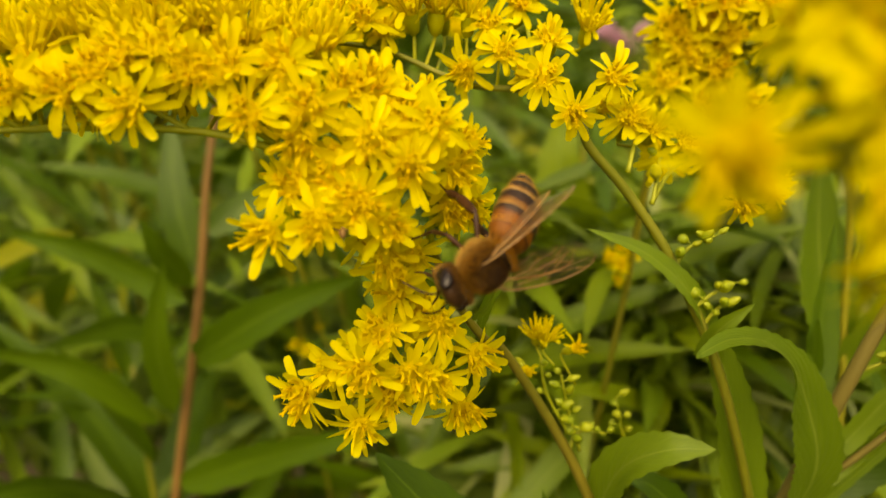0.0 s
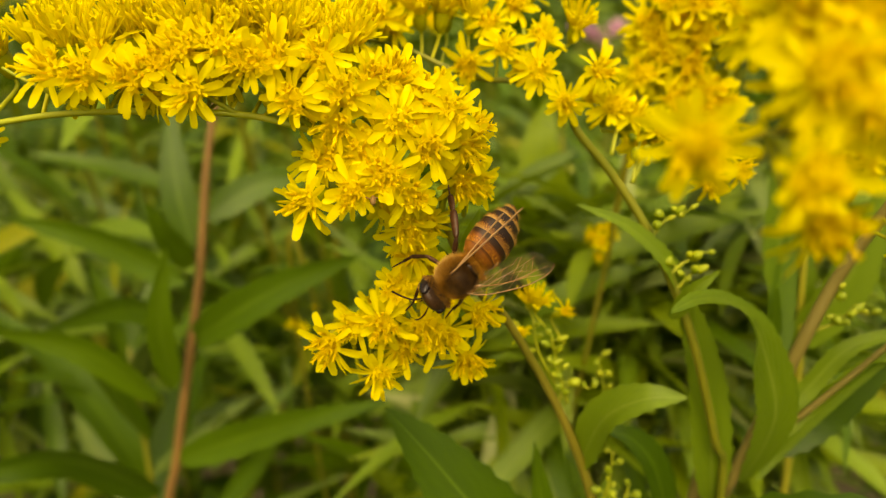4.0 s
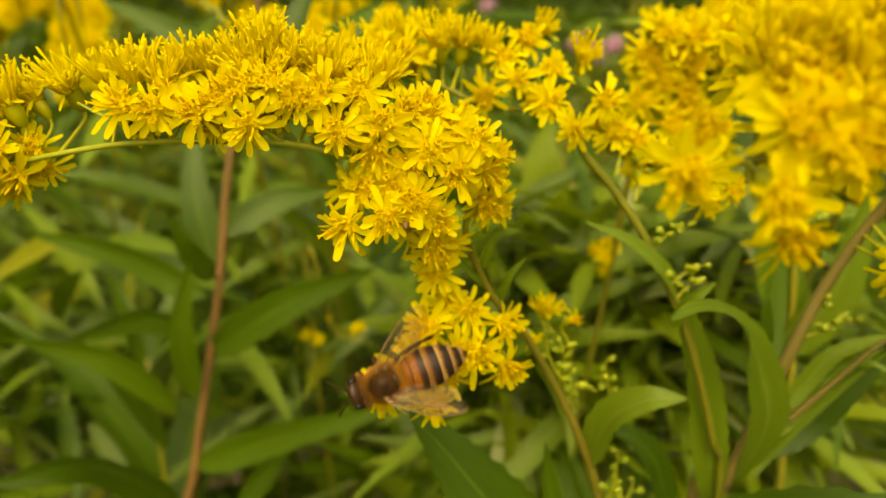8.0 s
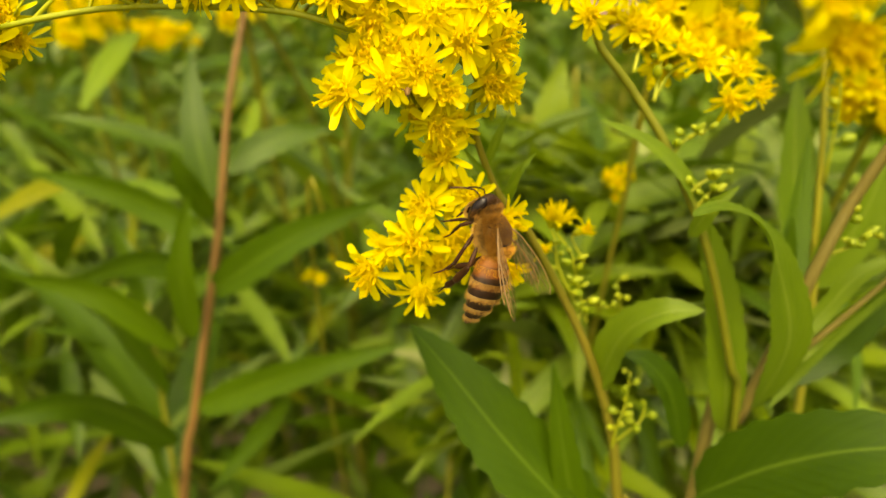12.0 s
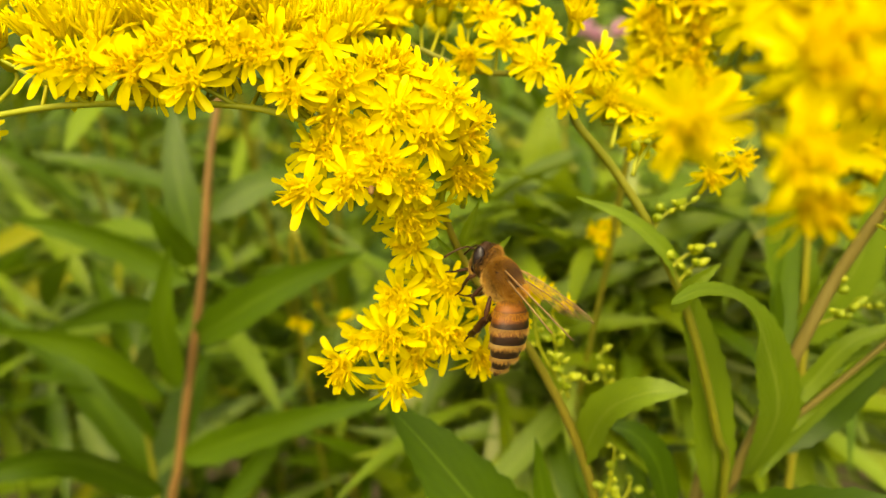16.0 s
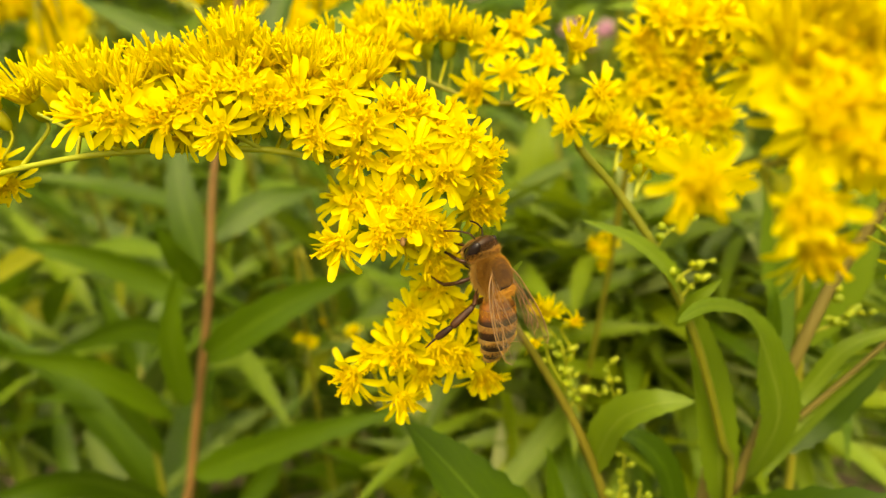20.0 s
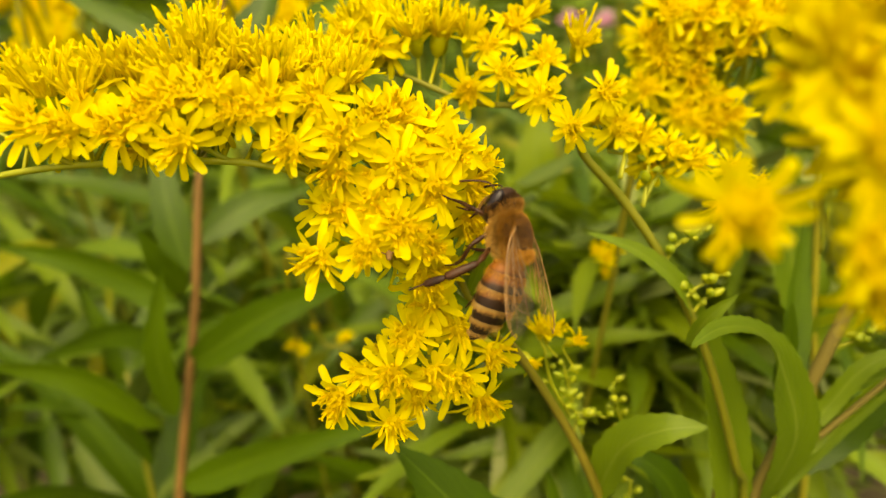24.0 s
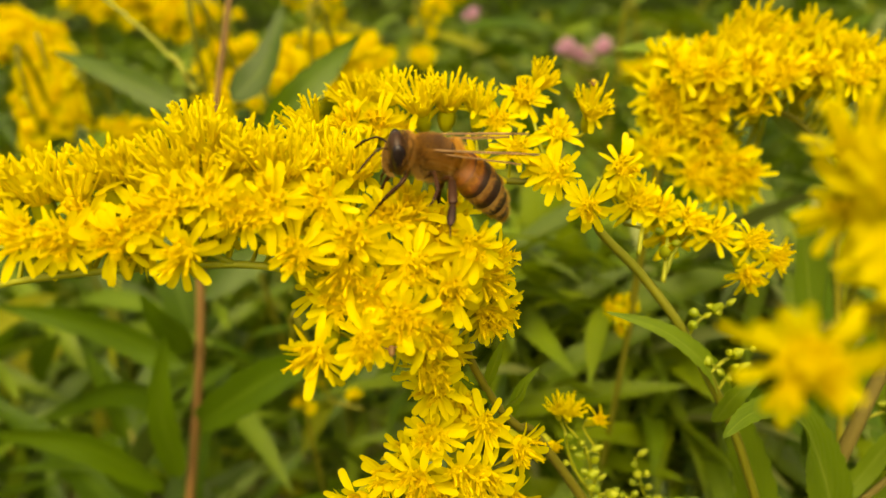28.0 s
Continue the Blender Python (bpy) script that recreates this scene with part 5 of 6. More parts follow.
def wing_data(fore):
    """Skin, fine veins and stout leading edge of a wing that reaches from its root along -y, leading edge to +x (mm)."""
    lead = [(0, 0), (0.7, -1.4), (1.1, -3.7), (1.2, -6.0), (0.8, -7.9), (0.1, -8.6)] if fore else [(0, 0), (0.35, -1.5), (0.5, -3.5), (0.35, -5.2), (-0.1, -6.2)]
    trail = [(0, 0), (-0.35, -1.5), (-0.9, -3.2), (-1.5, -5.3), (-1.55, -7.0), (0.1, -8.6)] if fore else [(0, 0), (-0.7, -0.9), (-1.5, -2.4), (-1.7, -4.2), (-1.1, -5.7), (-0.1, -6.2)]
    la, tr = curve_points([(x, y, 0) for x, y in lead], 4), curve_points([(x, y, 0) for x, y in trail], 4)
    n = 20
    verts, faces = [], []
    for i in range(n + 1):
        p, q = la[round(i * (len(la) - 1) / n)], tr[round(i * (len(tr) - 1) / n)]
        for k in range(5):
            v = p.lerp(q, k / 4)
            v.z = 0.09 * math.sin(k * 2.2 + i * 0.5) + 0.02 * i * (k - 2) / 10
            verts.append(v * MM)
    for i in range(n):
        for k in range(4):
            a = i * 5 + k
            faces.append((a, a + 1, a + 6, a + 5))
    at = lambda i, u: la[min(i, len(la) - 1)].lerp(tr[min(i, len(tr) - 1)], u)
    last = min(len(la), len(tr)) - 1
    rods = [[at(0, 0), at(4, 0.3), at(10, 0.35), at(last - 3, 0.3)], [at(0, 0), at(5, 0.65), at(11, 0.7), at(last - 4, 0.85)], [at(6, 0.33), at(9, 0.68)], [at(10, 0.35), at(13, 0.75)],
            [at(8, 0), at(10, 0.35)], [at(13, 0.33), at(15, 0.8)], [at(0, 0), at(6, 0.9), at(9, 1.0)], [at(10, 0.36), at(14, 0.15), at(16, 0.0)], [at(11, 0.7), at(13, 1.0)]]
    veins = ([], [])
    for rod in rods:
        veins = joined(veins, tube([q * MM + Vector((0, 0, 0.03 * MM)) for q in rod], [0.021 * MM] * len(rod), 5))
    return (verts, faces), veins, tube([q * MM for q in la], [0.085 * MM - 0.05 * MM * i / len(la) for i in range(len(la))], 6)


def flip(data):
    v, f = data
    return [Vector((-q.x, q.y, q.z)) for q in v], [tuple(reversed(g)) for g in f]


wings = {}
for side in (1, -1):
    for fore in (True, False):
        skin, veins, edge = wing_data(fore)
        if side < 0:
            skin, veins, edge = flip(skin), flip(veins), flip(edge)
        name = "forewing" if fore else "hindwing"
        w = part(name, mesh(name, *skin, [WING]), bee, None, "clear amber-tinted wing with brown veins")
        part("vein_web", mesh("vein_web", *veins, [VEIN]), w)
        part("leading_edge", mesh("leading_edge", *edge, [VEIN]), w)
        wings[side, fore] = w


def leg(side, root, joints, widths, name, furry=False):
    """A jointed leg on a root of its own: femur with tibia, broad first foot joint and thin foot under it (mm)."""
    p = [Vector((side * x, y, z)) for x, y, z in (root, *joints)]
    p = [q - p[0] for q in p]

    def rod(a, b, ra, rm, rb, squash=1.0):
        v, f = tube([q * MM for q in (a, a.lerp(b, 0.12), a.lerp(b, 0.4), a.lerp(b, 0.75), a.lerp(b, 0.95), b)], [ra * MM, max(ra, rm * 0.78) * MM, rm * 0.95 * MM, rm * 1.04 * MM, rb * MM, rb * 0.75 * MM], 9)
        axis = (b - a).normalized()
        flat = axis.cross(Vector((0, 1, 0))).normalized()
        return [q - flat * ((q - a * MM).dot(flat)) * (1 - squash) for q in v], f

    femur = part(name, mesh(name, *rod(p[0], p[1], 0.16, widths[0], 0.17), [LEGS]), bee, Matrix.Translation(Vector((side * root[0], root[1], root[2])) * MM))
    part("tibia", mesh("tibia", *rod(p[1], p[2], 0.17, widths[1], widths[1] * 0.95, 0.6 if furry else 0.9), [LEGS]), femur)
    part("metatarsus", mesh("metatarsus", *rod(p[2], p[3], 0.16, widths[2], widths[2] * 0.8, 0.5 if furry else 0.85), [LEGS]), femur)
    claw = p[4] + (p[4] - p[3]).normalized() * 0.25
    part("foot", mesh("foot", *tube([q * MM for q in curve_points([p[3], p[3].lerp(p[4], 0.5) + Vector((0, 0, -0.08)), p[4], claw], 3)], (0.1 * MM, 0.06 * MM), 6), [LEGS]), femur)

    def on_leg(r):
        a, k = r.uniform(0, 6.283), r.choice((1, 1, 2)) if furry else r.choice((0, 1))
        q = p[k].lerp(p[k + 1], r.uniform(0.15, 1))
        return q, Vector((math.cos(a), math.sin(a), 0.3)).normalized()

    part("fur", mesh("fur", *fur(90 + side, 190 if furry else 110, on_leg, (0.35, 0.62) if furry else (0.25, 0.45), 0.3, 0.014), [HAIR_DARK]), femur)
    legs[name, side] = femur


legs = {}
for side in (1, -1):
    leg(side, (0.7, 2.9, -1.0), [(1.7, 3.6, -2.0), (1.5, 4.3, -3.5), (1.4, 4.6, -4.4), (1.6, 5.0, -5.2)], (0.2, 0.18, 0.14), "front_leg")
    leg(side, (1.0, 1.7, -1.3), [(2.5, 1.4, -1.9), (2.8, 1.0, -3.9), (2.8, 1.2, -5.1), (3.0, 1.6, -6.0)], (0.21, 0.2, 0.16), "middle_leg")
    leg(side, (0.95, 0.5, -1.2), [(2.3, -0.9, -1.7), (2.7, -2.0, -4.2), (2.7, -2.5, -6.0), (2.9, -2.9, -7.0)], (0.25, 0.38, 0.34), "hind_leg", True)

MM = 0.001


# ---- what moves ----
def motions():
    # seconds; place of the body in mm, its turn in degrees; droop of the abdomen and nod of the head
    rows = [
        (0, 4.4, 50.1, -13.6, -109, -53, -130, 30, 7),
        (0.5, 3.2, 50.7, -14.0, -119, -63, -128, 20, 4),
        (1, 2.9, 51.1, -15.8, -129, -59, -122, 25, 11),
        (1.5, 2.6, 51.2, -16.4, -95, -40, -153, 21, 14),
        (2, 1.0, 52.2, -17.7, -94, -49, -161, 15, 13),
        (2.5, 1.0, 52.0, -18.2, -97, -50, -158, 16, 12),
        (4.5, 1.6, 52.8, -18.8, -86, -53, -160, 14, 3),
        (5, 0.6, 51.7, -20.9, -86, -34, -149, 10, 1),
        (5.5, -1.6, 51.0, -19.8, -19, -59, 130, 19, 7),
        (6, -3.3, 50.8, -19.8, 13, -57, 92, 8, -1),
        (6.5, -2.7, 50.6, -20.2, 14, -53, 90, 11, -0),
        (7, -4.8, 50.8, -19.8, -12, -50, 118, 10, -1),
        (7.4, -5.2, 50.5, -19.8, -29, -37, 114, 18, 10),
        (7.8, -8.1, 50.1, -22.6, -22, -41, 116, 11, 1),
        (8, -7.7, 50.9, -28.3, -39, -64, 137, 5, -1),
        (8.5, -8.2, 51.7, -31.8, -36, -69, 133, 10, 4),
        (9, -10.4, 51.3, -31.8, -38, -54, 135, 7, 1),
        (9.5, -6.9, 51.0, -31.8, -58, -21, 162, 11, -1),
        (9.8, -4.9, 50.6, -32.4, -66, -17, 168, 4, -1),
        (10, -5.8, 49.9, -32.1, -62, -22, 175, 13, 3),
        (10.2, -5.4, 50.9, -31.9, -75, -54, -175, 10, -0),
        (10.5, -3.8, 50.6, -31.5, -96, -66, -149, 17, -1),
        (10.8, -4.5, 50.6, -29.5, -153, -81, -100, 19, 1),
        (11, -2.6, 50.8, -31.6, -39, -87, 148, 20, 1),
        (11.2, -1.4, 51.5, -30.2, -5, -85, 114, 24, 2),
        (11.4, 0.5, 51.8, -29.8, 40, -49, 85, 35, 13),
        (11.6, 0.2, 50.9, -29.9, 69, -25, 55, 29, 19),
        (12, 1.2, 50.6, -26.5, 75, 9, 59, 27, 13),
        (12.5, 2.2, 51.1, -25.0, 83, 32, 58, 15, 18),
        (14.5, 4.7, 51.6, -23.5, 52, 19, 55, 36, 39),
        (15, 4.9, 51.8, -22.8, 52, 7, 61, 37, 29),
        (15.5, 4.3, 54.4, -23.6, 57, 1, 50, 22, 26),
        (16, 5.1, 52.2, -21.9, 57, 9, 58, 33, 28),
        (16.5, 5.7, 52.2, -22.5, 56, 7, 61, 36, 27),
        (17, 4.1, 53.9, -22.6, 62, -5, 56, 24, 19),
        (17.5, 6.2, 52.1, -22.0, 50, -0, 69, 53, 36),
        (18, 5.4, 52.0, -20.8, 65, 10, 60, 14, 12),
        (18.3, 3.8, 52.9, -20.3, 54, -7, 50, 17, 15),
        (18.6, 3.1, 52.3, -20.4, 51, -24, 46, 23, 17),
        (19, 1.7, 51.5, -20.0, 38, -25, 54, 24, 18),
        (19.3, -0.6, 51.9, -19.9, 49, -27, 38, 13, 14),
        (19.6, 1.9, 50.6, -18.3, 73, 0, 44, 18, 6),
        (20, 2.2, 51.2, -18.5, 73, -3, 47, 21, 6),
        (20.5, 2.0, 51.1, -18.7, 69, -4, 50, 23, 8),
        (21, 1.6, 50.0, -16.6, 74, 9, 49, 17, 8),
        (21.5, 3.2, 48.6, -14.9, 84, 29, 50, 7, 9),
        (23.5, 3.7, 49.6, -13.5, 86, 16, 48, 15, 7),
        (24, 3.6, 49.5, -12.7, 77, 17, 53, 27, 19),
        (24.5, 3.7, 50.2, -14.0, 85, 8, 51, 27, 10),
        (25, 4.4, 52.1, -9.7, 80, 13, 56, 24, 18),
        (25.5, 4.6, 50.8, -7.5, 73, 13, 59, 31, 22),
        (25.8, 4.5, 50.0, -5.6, 64, 1, 66, 38, 19),
        (26, 3.8, 51.6, -4.9, 44, -9, 66, 60, 28),
        (26.2, 1.7, 52.1, -2.8, 33, -18, 73, 50, 20),
        (26.5, 1.1, 54.4, -1.7, 26, -27, 79, 43, 7),
        (26.8, -0.1, 54.5, -0.5, 25, -18, 82, 37, 2),
        (27, -0.4, 55.3, -0.6, 26, -15, 82, 30, -4),
        (27.3, -1.2, 55.0, 0.1, 17, -16, 86, 31, -2),
        (27.6, -0.9, 55.1, 0.2, 20, -15, 85, 29, -1),
        (28, -1.4, 55.9, 1.2, 20, -24, 95, 28, -4),
    ]
    walk(bee, [(t, pose(x * MM, y * MM, 1 + z * MM, rx, ry, rz)) for t, x, y, z, rx, ry, rz, droop, nod in rows])
    for ob, k, turn in ((abdomen, 7, 1), (head, 8, -1)):
        at = ob.location.copy()
        walk(ob, [(row[0], pose(at.x, at.y, at.z, turn * row[k])) for row in rows])
    sway = [
        (0, -0.29, 0.00, -2.8),
        (0.5, -0.50, -0.01, -1.0),
        (1, -0.44, -0.01, -0.4),
        (1.5, -0.37, -0.01, -0.5),
        (2, -0.38, -0.01, -0.1),
        (2.5, -0.56, -0.00, -2.1),
        (4.5, -0.51, 0.01, -3.6),
        (5, -0.47, 0.03, -6.1),
        (5.5, -0.05, 0.00, -2.4),
        (6, -0.37, 0.01, -3.1),
        (6.5, -0.15, -0.00, -0.3),
        (7, 0.25, 0.01, 1.3),
        (7.5, 0.39, 0.04, 4.3),
        (8, 0.66, 0.21, 15.6),
        (8.5, 0.83, 0.31, 18.5),
        (9, 1.10, 0.42, 18.7),
        (9.5, -0.52, -0.16, 14.7),
        (10, -0.77, -0.24, 15.1),
        (10.5, -0.87, -0.23, 12.8),
        (11, -0.21, -0.05, 12.3),
        (11.5, -0.20, -0.04, 9.8),
        (12, -0.09, -0.02, 7.7),
        (12.5, 0.00, 0.00, 10.4),
        (14.5, 0.39, 0.06, 6.4),
        (15, 0.26, 0.03, 5.0),
        (15.5, 0.27, 0.04, 6.9),
        (16, 0.38, 0.07, 7.9),
        (16.5, 0.38, 0.08, 9.0),
        (17, 0.46, 0.06, 5.6),
        (17.5, 0.91, 0.12, 5.5),
        (18, 0.64, 0.06, 3.0),
        (18.5, 0.27, 0.03, 5.2),
        (19, -0.25, -0.03, 5.5),
        (19.5, -0.87, -0.12, 5.8),
        (20, -0.86, -0.06, 1.6),
        (20.5, -0.90, -0.01, -1.8),
        (21, -1.55, -0.06, 0.0),
        (21.5, -0.56, -0.02, 0.3),
        (23.5, -0.32, -0.01, 0.3),
        (24, -0.34, -0.00, -1.8),
        (24.5, -0.33, 0.00, -3.0),
        (25, -0.05, -0.00, -0.0),
        (25.5, 0.36, 0.01, 0.2),
        (26, 0.04, 0.00, -1.2),
        (26.5, 0.14, 0.01, 0.0),
        (27, 0.36, 0.02, 1.6),
        (27.5, 0.49, 0.02, -0.3),
        (28, 0.31, 0.00, -1.5),
    ]
    walk(low, [(t, pose(PIVOT.x + dx * MM, PIVOT.y, PIVOT.z + dz * MM, 0, -turn, 0)) for t, dx, dz, turn in sway])
    nod = [
        (0, -0.26, -0.29),
        (0.5, -0.50, -0.31),
        (1, 0.09, -0.39),
        (1.5, -0.01, -0.22),
        (2, -0.42, -0.05),
        (2.5, -0.51, -0.19),
        (4.5, -0.31, -0.19),
        (5, -0.73, -0.38),
        (5.5, -0.63, -0.37),
        (6, -0.91, -0.57),
        (6.5, -0.79, -0.53),
        (7, -0.92, -0.57),
        (7.5, -0.92, -0.67),
        (8, -0.60, -0.72),
        (8.5, -0.70, -0.51),
        (9, -0.53, -0.30),
        (9.5, -0.23, -0.22),
        (10, -0.36, -0.30),
        (10.5, -0.26, -0.10),
        (11, -0.12, -0.17),
        (11.5, -0.38, -0.14),
        (12, -0.38, -0.34),
        (12.5, -0.43, -0.27),
        (14.5, -0.18, -0.08),
        (15, -0.39, 0.03),
        (15.5, -0.27, -0.09),
        (16, -0.35, -0.14),
        (16.5, -0.24, -0.26),
        (17, -0.37, -0.13),
        (17.5, -0.36, -0.16),
        (18, -0.29, -0.20),
        (18.5, -0.34, -0.29),
        (19, -0.31, -0.22),
        (19.5, -0.17, -0.51),
        (20, 0.30, -1.44),
        (20.5, 0.17, -1.54),
        (21, 0.15, -1.66),
        (21.5, 0.20, -1.14),
        (23.5, 0.92, -0.74),
        (24, 0.51, -0.69),
        (24.5, 0.35, -0.48),
        (25, -0.01, -0.01),
        (25.5, 0.29, -0.02),
        (26, -0.09, -0.07),
        (26.5, -0.19, 0.08),
        (27, -0.31, -0.18),
        (27.5, -0.34, 0.13),
        (28, -0.34, 0.39),
    ]
    root = twin.location.copy()
    walk(twin, [(t, pose(root.x + dx * MM, root.y, root.z + dz * MM)) for t, dx, dz in nod])
    dip = [
        (0, 0.72, 0.68),
        (1, 0.62, 0.60),
        (2, 0.53, -0.03),
        (5, 0.29, -0.33),
        (8, -0.03, 0.00),
        (10, 0.00, 0.00),
        (17, 0.22, -0.24),
        (20, -0.01, -0.20),
        (21, -0.03, 0.14),
        (25, 0.58, -0.01),
        (26, 0.15, 0.26),
        (28, 0.47, 0.77),
    ]
    hold = hang.location.copy()
    walk(hang, [(t, pose(hold.x + dx * MM, hold.y, hold.z + dz * MM)) for t, dx, dz in dip])
    # seconds, spread, lift and roll of the wings in degrees: right, then left
    beat = [(0.0, 10, 8, 62, 24, 8, 4), (2.5, 10, 8, 60, 22, 8, 4), (5.0, 10, 8, 60, 22, 8, 4), (5.5, 26, 14, 8, 24, 16, 12), (6.0, 22, 14, 6, 22, 14, 6), (7.0, 20, 14, 6, 22, 16, 6), (7.6, 22, 20, 6, 30, 24, 6),
            (7.8, 50, 20, 6, 50, 20, 6), (8.0, 40, 18, 14, 22, 18, -4), (8.5, 26, 10, 40, 20, 10, -12), (9.0, 24, 10, 54, 20, 8, -14), (9.6, 22, 10, 78, 20, 10, 56), (10.2, 22, 14, 72, 34, 8, 40), (10.5, 34, 18, 66, 34, 6, 20), (11.0, 46, 18, 62, 30, 4, 8), (11.6, 40, 8, 6, 30, 10, 10),
            (12.0, 34, 8, 8, 12, 8, 8), (12.5, 26, 10, 8, 8, 8, 8), (14.5, 16, 20, -8, 10, 20, 20), (17.0, 18, 24, -8, 10, 24, 22), (17.5, 18, 18, 4, 10, 16, 8), (18.0, 12, 6, -4, 6, 2, -18), (18.6, 14, 8, 0, 6, 4, -14), (19.0, 18, 10, 4, 6, 6, -8),
            (19.3, 18, 10, 4, 8, 6, -8), (19.6, 11, 4, -5, 4, 0, -20), (24.0, 11, 4, -5, 4, 0, -20), (25.0, 10, 8, 2, 4, 4, -10), (25.5, 22, 22, 20, 8, 18, 14), (26.0, 30, 34, 50, 10, 30, 30), (26.5, 14, 26, 0, 10, 24, 24),
            (27.0, 4, 14, -22, 4, 13, 26), (28.0, 2, 13, -26, 2, 12, 28)]
    for (side, fore), w in wings.items():
        rows = []
        for t, rs, rl, rr, ls, ll, lr in beat:
            spread, lift, roll = (rs, rl, rr) if side > 0 else (ls, ll, lr)
            rows.append((t, pose(side * 1.17 * MM, (1.87 if fore else 1.03) * MM, (1.26 if fore else 1.12) * MM, -lift if fore else 2 - lift, -side * roll, side * (spread + (0 if fore else 6)))))
        walk(w, rows)
    # seconds and turn in degrees of each leg at its root
    steps = {
        ('front_leg', 1): [(0, 35, 41, 44), (0.5, 48, 41, 55), (1, 15, 35, 26), (1.5, 29, 12, 18), (2, 59, 22, 47), (5, 16, 15, 13), (8.2, -5, 1, -3), (9.2, 2, 2, -9), (10.5, -26, 13, -2), (13.5, -10, 5, -5), (16, -5, 8, -1), (22.5, 7, -0, 3), (24, -7, 2, 7), (26.5, 0, 4, 3), (28, -9, 4, 2)],
        ('front_leg', -1): [(0, -4, -8, 7), (3, -1, 4, 8), (6, 4, 7, -2), (8.2, 6, -1, 9), (9.2, 8, -6, -7), (11.6, -38, -18, 5), (12, -41, -28, 5), (12.5, -19, -54, -13), (16, -35, -30, 2), (18, -3, -3, -1), (18.3, -12, 10, 6), (18.6, -13, -5, 1), (19.6, 1, 32, 17), (20, -2, -13, -6), (20.5, -18, -17, -2), (22.5, -6, 7, -1), (24, 3, -3, 0), (26.5, -2, -2, 2), (28, 2, 6, 4)],
        ('middle_leg', 1): [(0, 22, 20, 12), (0.5, 20, 35, 12), (1, -0, 42, -1), (1.5, -16, 21, -9), (2, 20, -0, 9), (2.5, 18, 6, 9), (4.5, 38, -9, 14), (5, -12, -26, -2), (8.2, 9, 6, 10), (9.5, -20, -36, -2), (9.8, -28, -28, -5), (10, -30, -25, -6), (10.2, -1, -10, -0), (10.5, 12, -8, 5), (10.8, -3, 23, -2), (11, -2, 15, -1), (11.2, -5, 15, -3), (11.4, 10, -42, 2), (13.5, 3, -5, 7), (16, 9, 6, 1), (22.5, 4, -5, 7), (24, 1, -3, -9), (26.5, 7, 8, -8), (28, 6, -1, -7)],
        ('middle_leg', -1): [(0, -4, 4, 7), (2, 1, 52, -1), (5.5, 36, 18, -11), (6, 5, 18, -2), (6.5, -3, 19, 0), (7, -6, 28, 1), (7.4, 1, -1, -0), (8, -23, 14, 7), (11.4, 47, 5, -19), (11.6, 6, 29, -2), (12, -33, 1, 14), (12.5, -41, 0, 18), (14.5, 47, -67, -39), (15, 41, -60, -33), (15.5, -1, -56, 2), (16, -18, -64, 16), (16.5, 27, -52, -19), (17, -41, -30, 27), (17.5, 38, -65, -31), (18, -50, -48, 39), (18.3, -44, -35, 30), (18.6, -21, -31, 14), (19, -30, -33, 20), (19.3, -42, 39, 3), (19.6, 12, -37, -7), (20, 11, -18, -6), (20.5, -3, -36, 3), (21, -14, -13, 8), (21.5, -1, -37, 1), (23.5, -25, -14, 13), (24, -28, -28, 18), (24.5, -15, -10, 8), (25, -32, 12, 11), (25.5, -33, 7, 13), (25.8, 1, 70, -2), (26.2, -12, 75, -9), (26.5, -8, 75, -7), (26.8, -2, 75, -4), (27, -6, 63, -4), (27.3, 2, 70, -2), (27.6, -1, 66, -2), (28, 11, 75, 3)],
        ('hind_leg', 1): [(0, 15, 10, 0), (0.5, 15, 8, 1), (1, 19, 3, 5), (1.5, -8, -5, 0), (2, -17, -15, 6), (2.5, -14, -14, 6), (4.5, -24, -23, 13), (5, -47, -21, 7), (5.5, -65, -41, 51), (6, -62, -44, 56), (6.5, -60, -45, 58), (7, -72, -32, 31), (9.2, -9, 2, -9), (10.5, -7, 4, -5), (10.8, 8, 5, -0), (11, 6, -8, 6), (11.2, 12, -7, 7), (13.5, 4, -3, 8), (16, 10, 0, 10), (22.5, -4, -7, 2), (24, -9, -5, -2), (26.5, 2, -6, -9), (28, 7, -3, 9)],
        ('hind_leg', -1): [(0, 8, -2, -1), (3, 0, 2, 2), (5.5, 30, 4, -10), (6, 4, 8, -6), (6.5, -12, 4, 2), (7, 4, 5, -4), (7.4, -3, -16, 11), (9.2, 1, 2, 9), (11.6, -19, -17, 20), (12, -8, -23, 18), (12.5, -27, 0, 10), (14.5, -59, 42, -50), (15, 9, -45, 18), (15.5, -0, -37, 20), (16, 2, -35, 18), (16.5, 2, -33, 16), (17, -13, -20, 19), (17.5, 25, -30, 2), (18, -8, 9, -3), (18.3, -13, 22, -13), (18.6, 1, 14, -9), (19, 10, 5, -6), (19.3, -26, 12, -1), (19.6, -25, 23, -13), (20, -15, 26, -16), (20.5, 3, 2, -2), (21, -20, 18, -8), (21.5, -1, -13, 7), (23.5, -5, -3, 4), (24, 0, 13, -8), (24.5, 3, 20, -13), (25, -23, 6, 4), (25.5, -15, 6, 1), (25.8, -19, 42, -33), (26, -30, 52, -52), (26.2, -48, 52, -63), (26.5, -44, 54, -63), (26.8, -33, 52, -53), (27, -39, 52, -57), (27.3, -32, 52, -53), (27.6, -30, 50, -49), (28, -29, 56, -56)],
    }
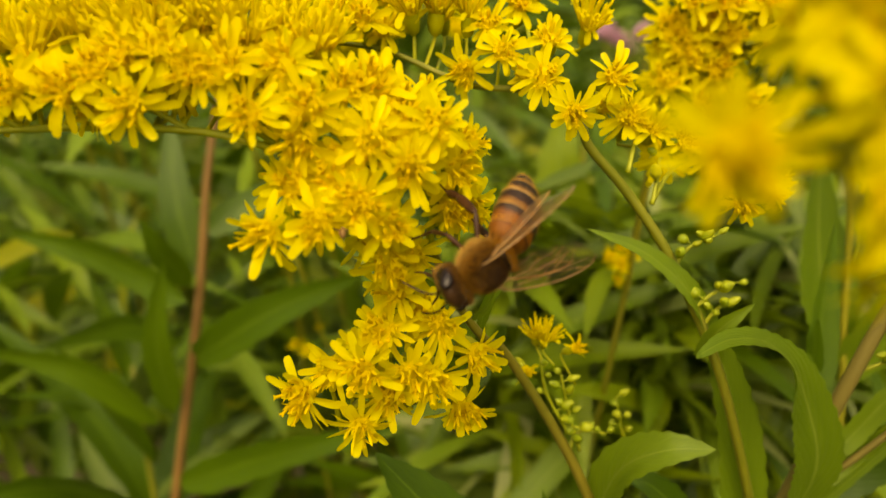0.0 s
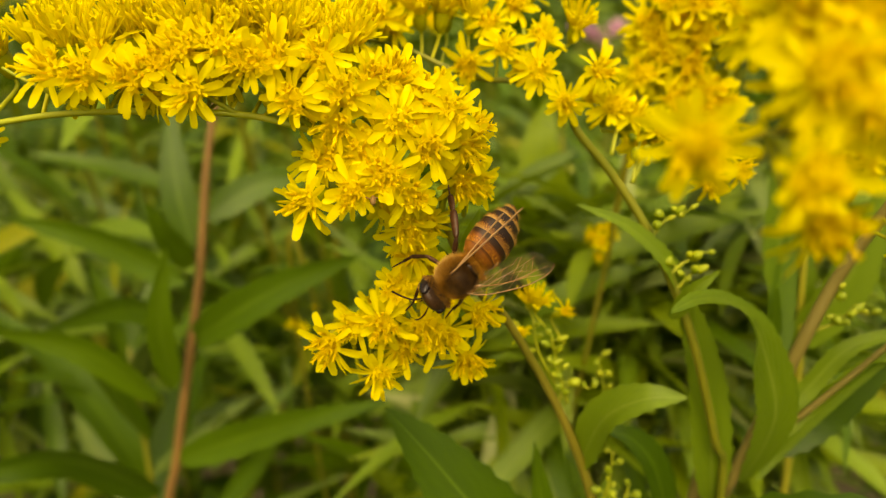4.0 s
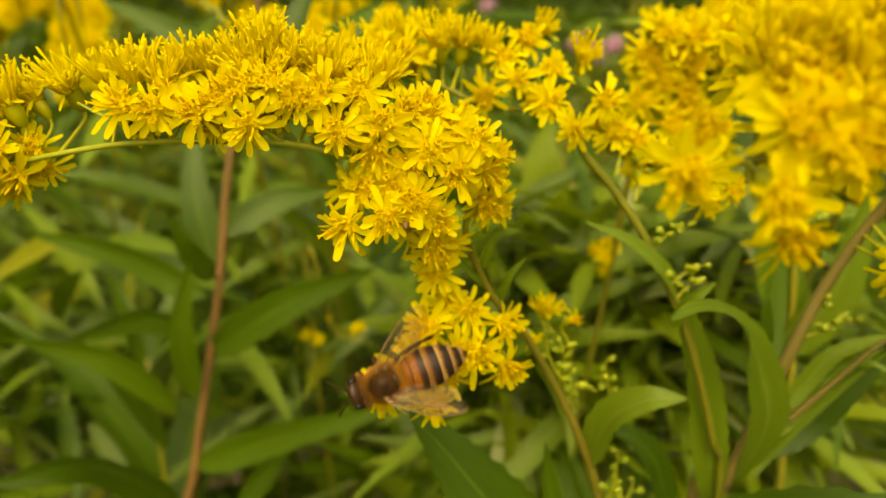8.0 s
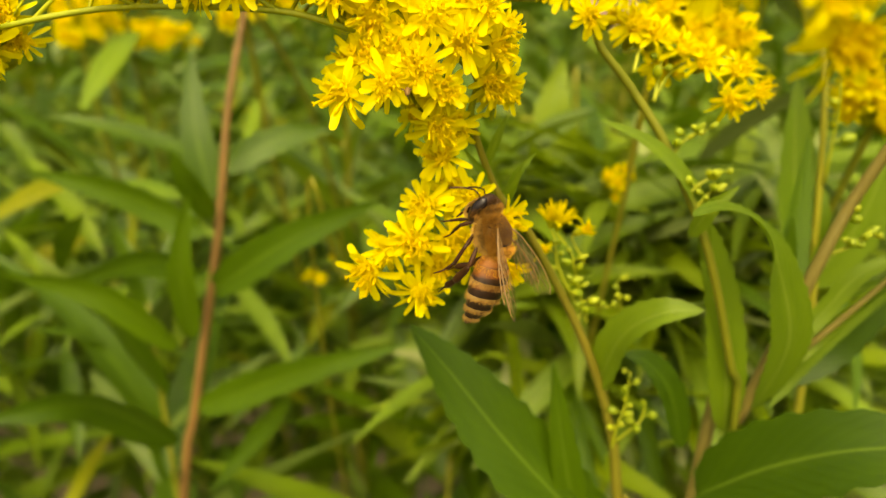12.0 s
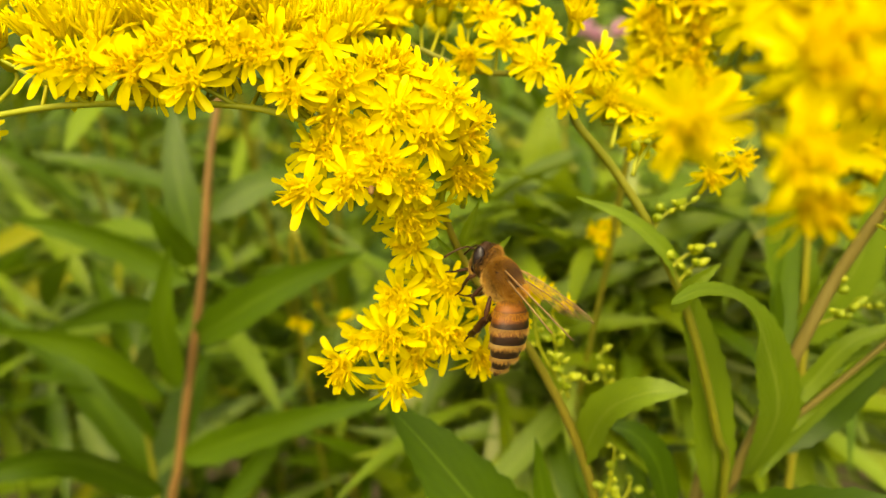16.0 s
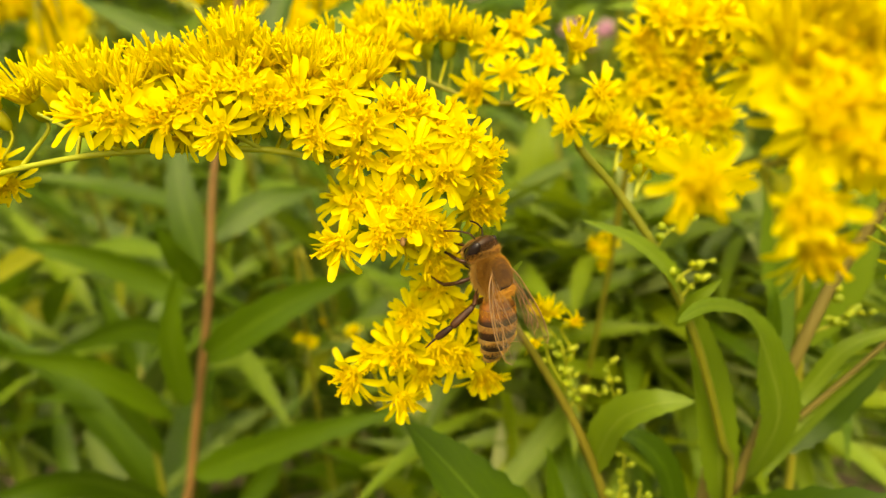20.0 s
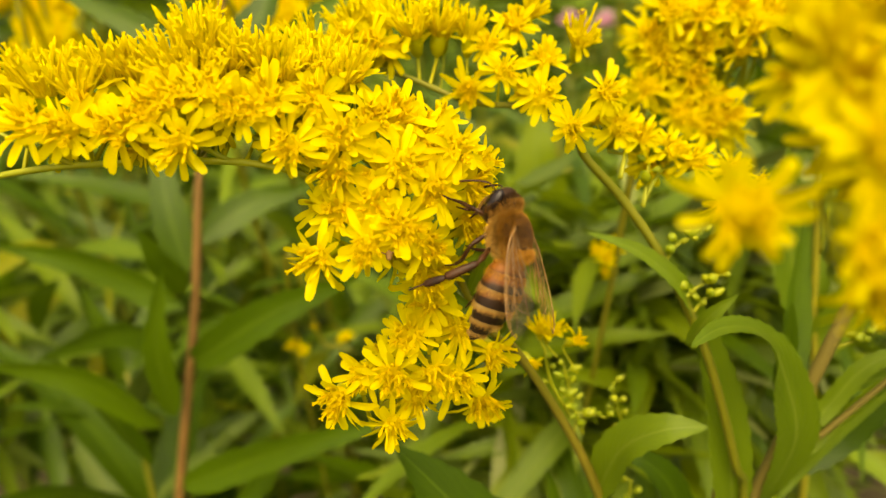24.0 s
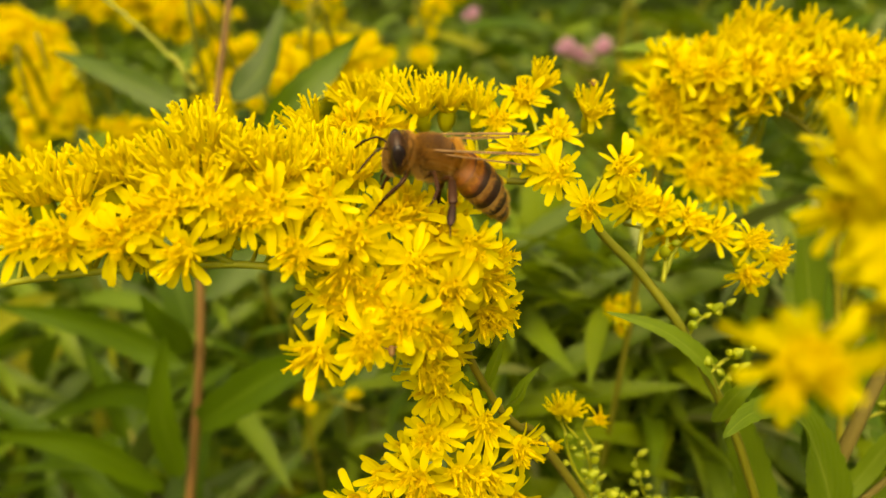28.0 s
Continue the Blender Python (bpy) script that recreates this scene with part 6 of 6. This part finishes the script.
    for key, rows in steps.items():
        at = legs[key].location.copy()
        walk(legs[key], [(t, pose(at.x, at.y, at.z, rx, ry, rz)) for t, rx, ry, rz in rows])


motions()
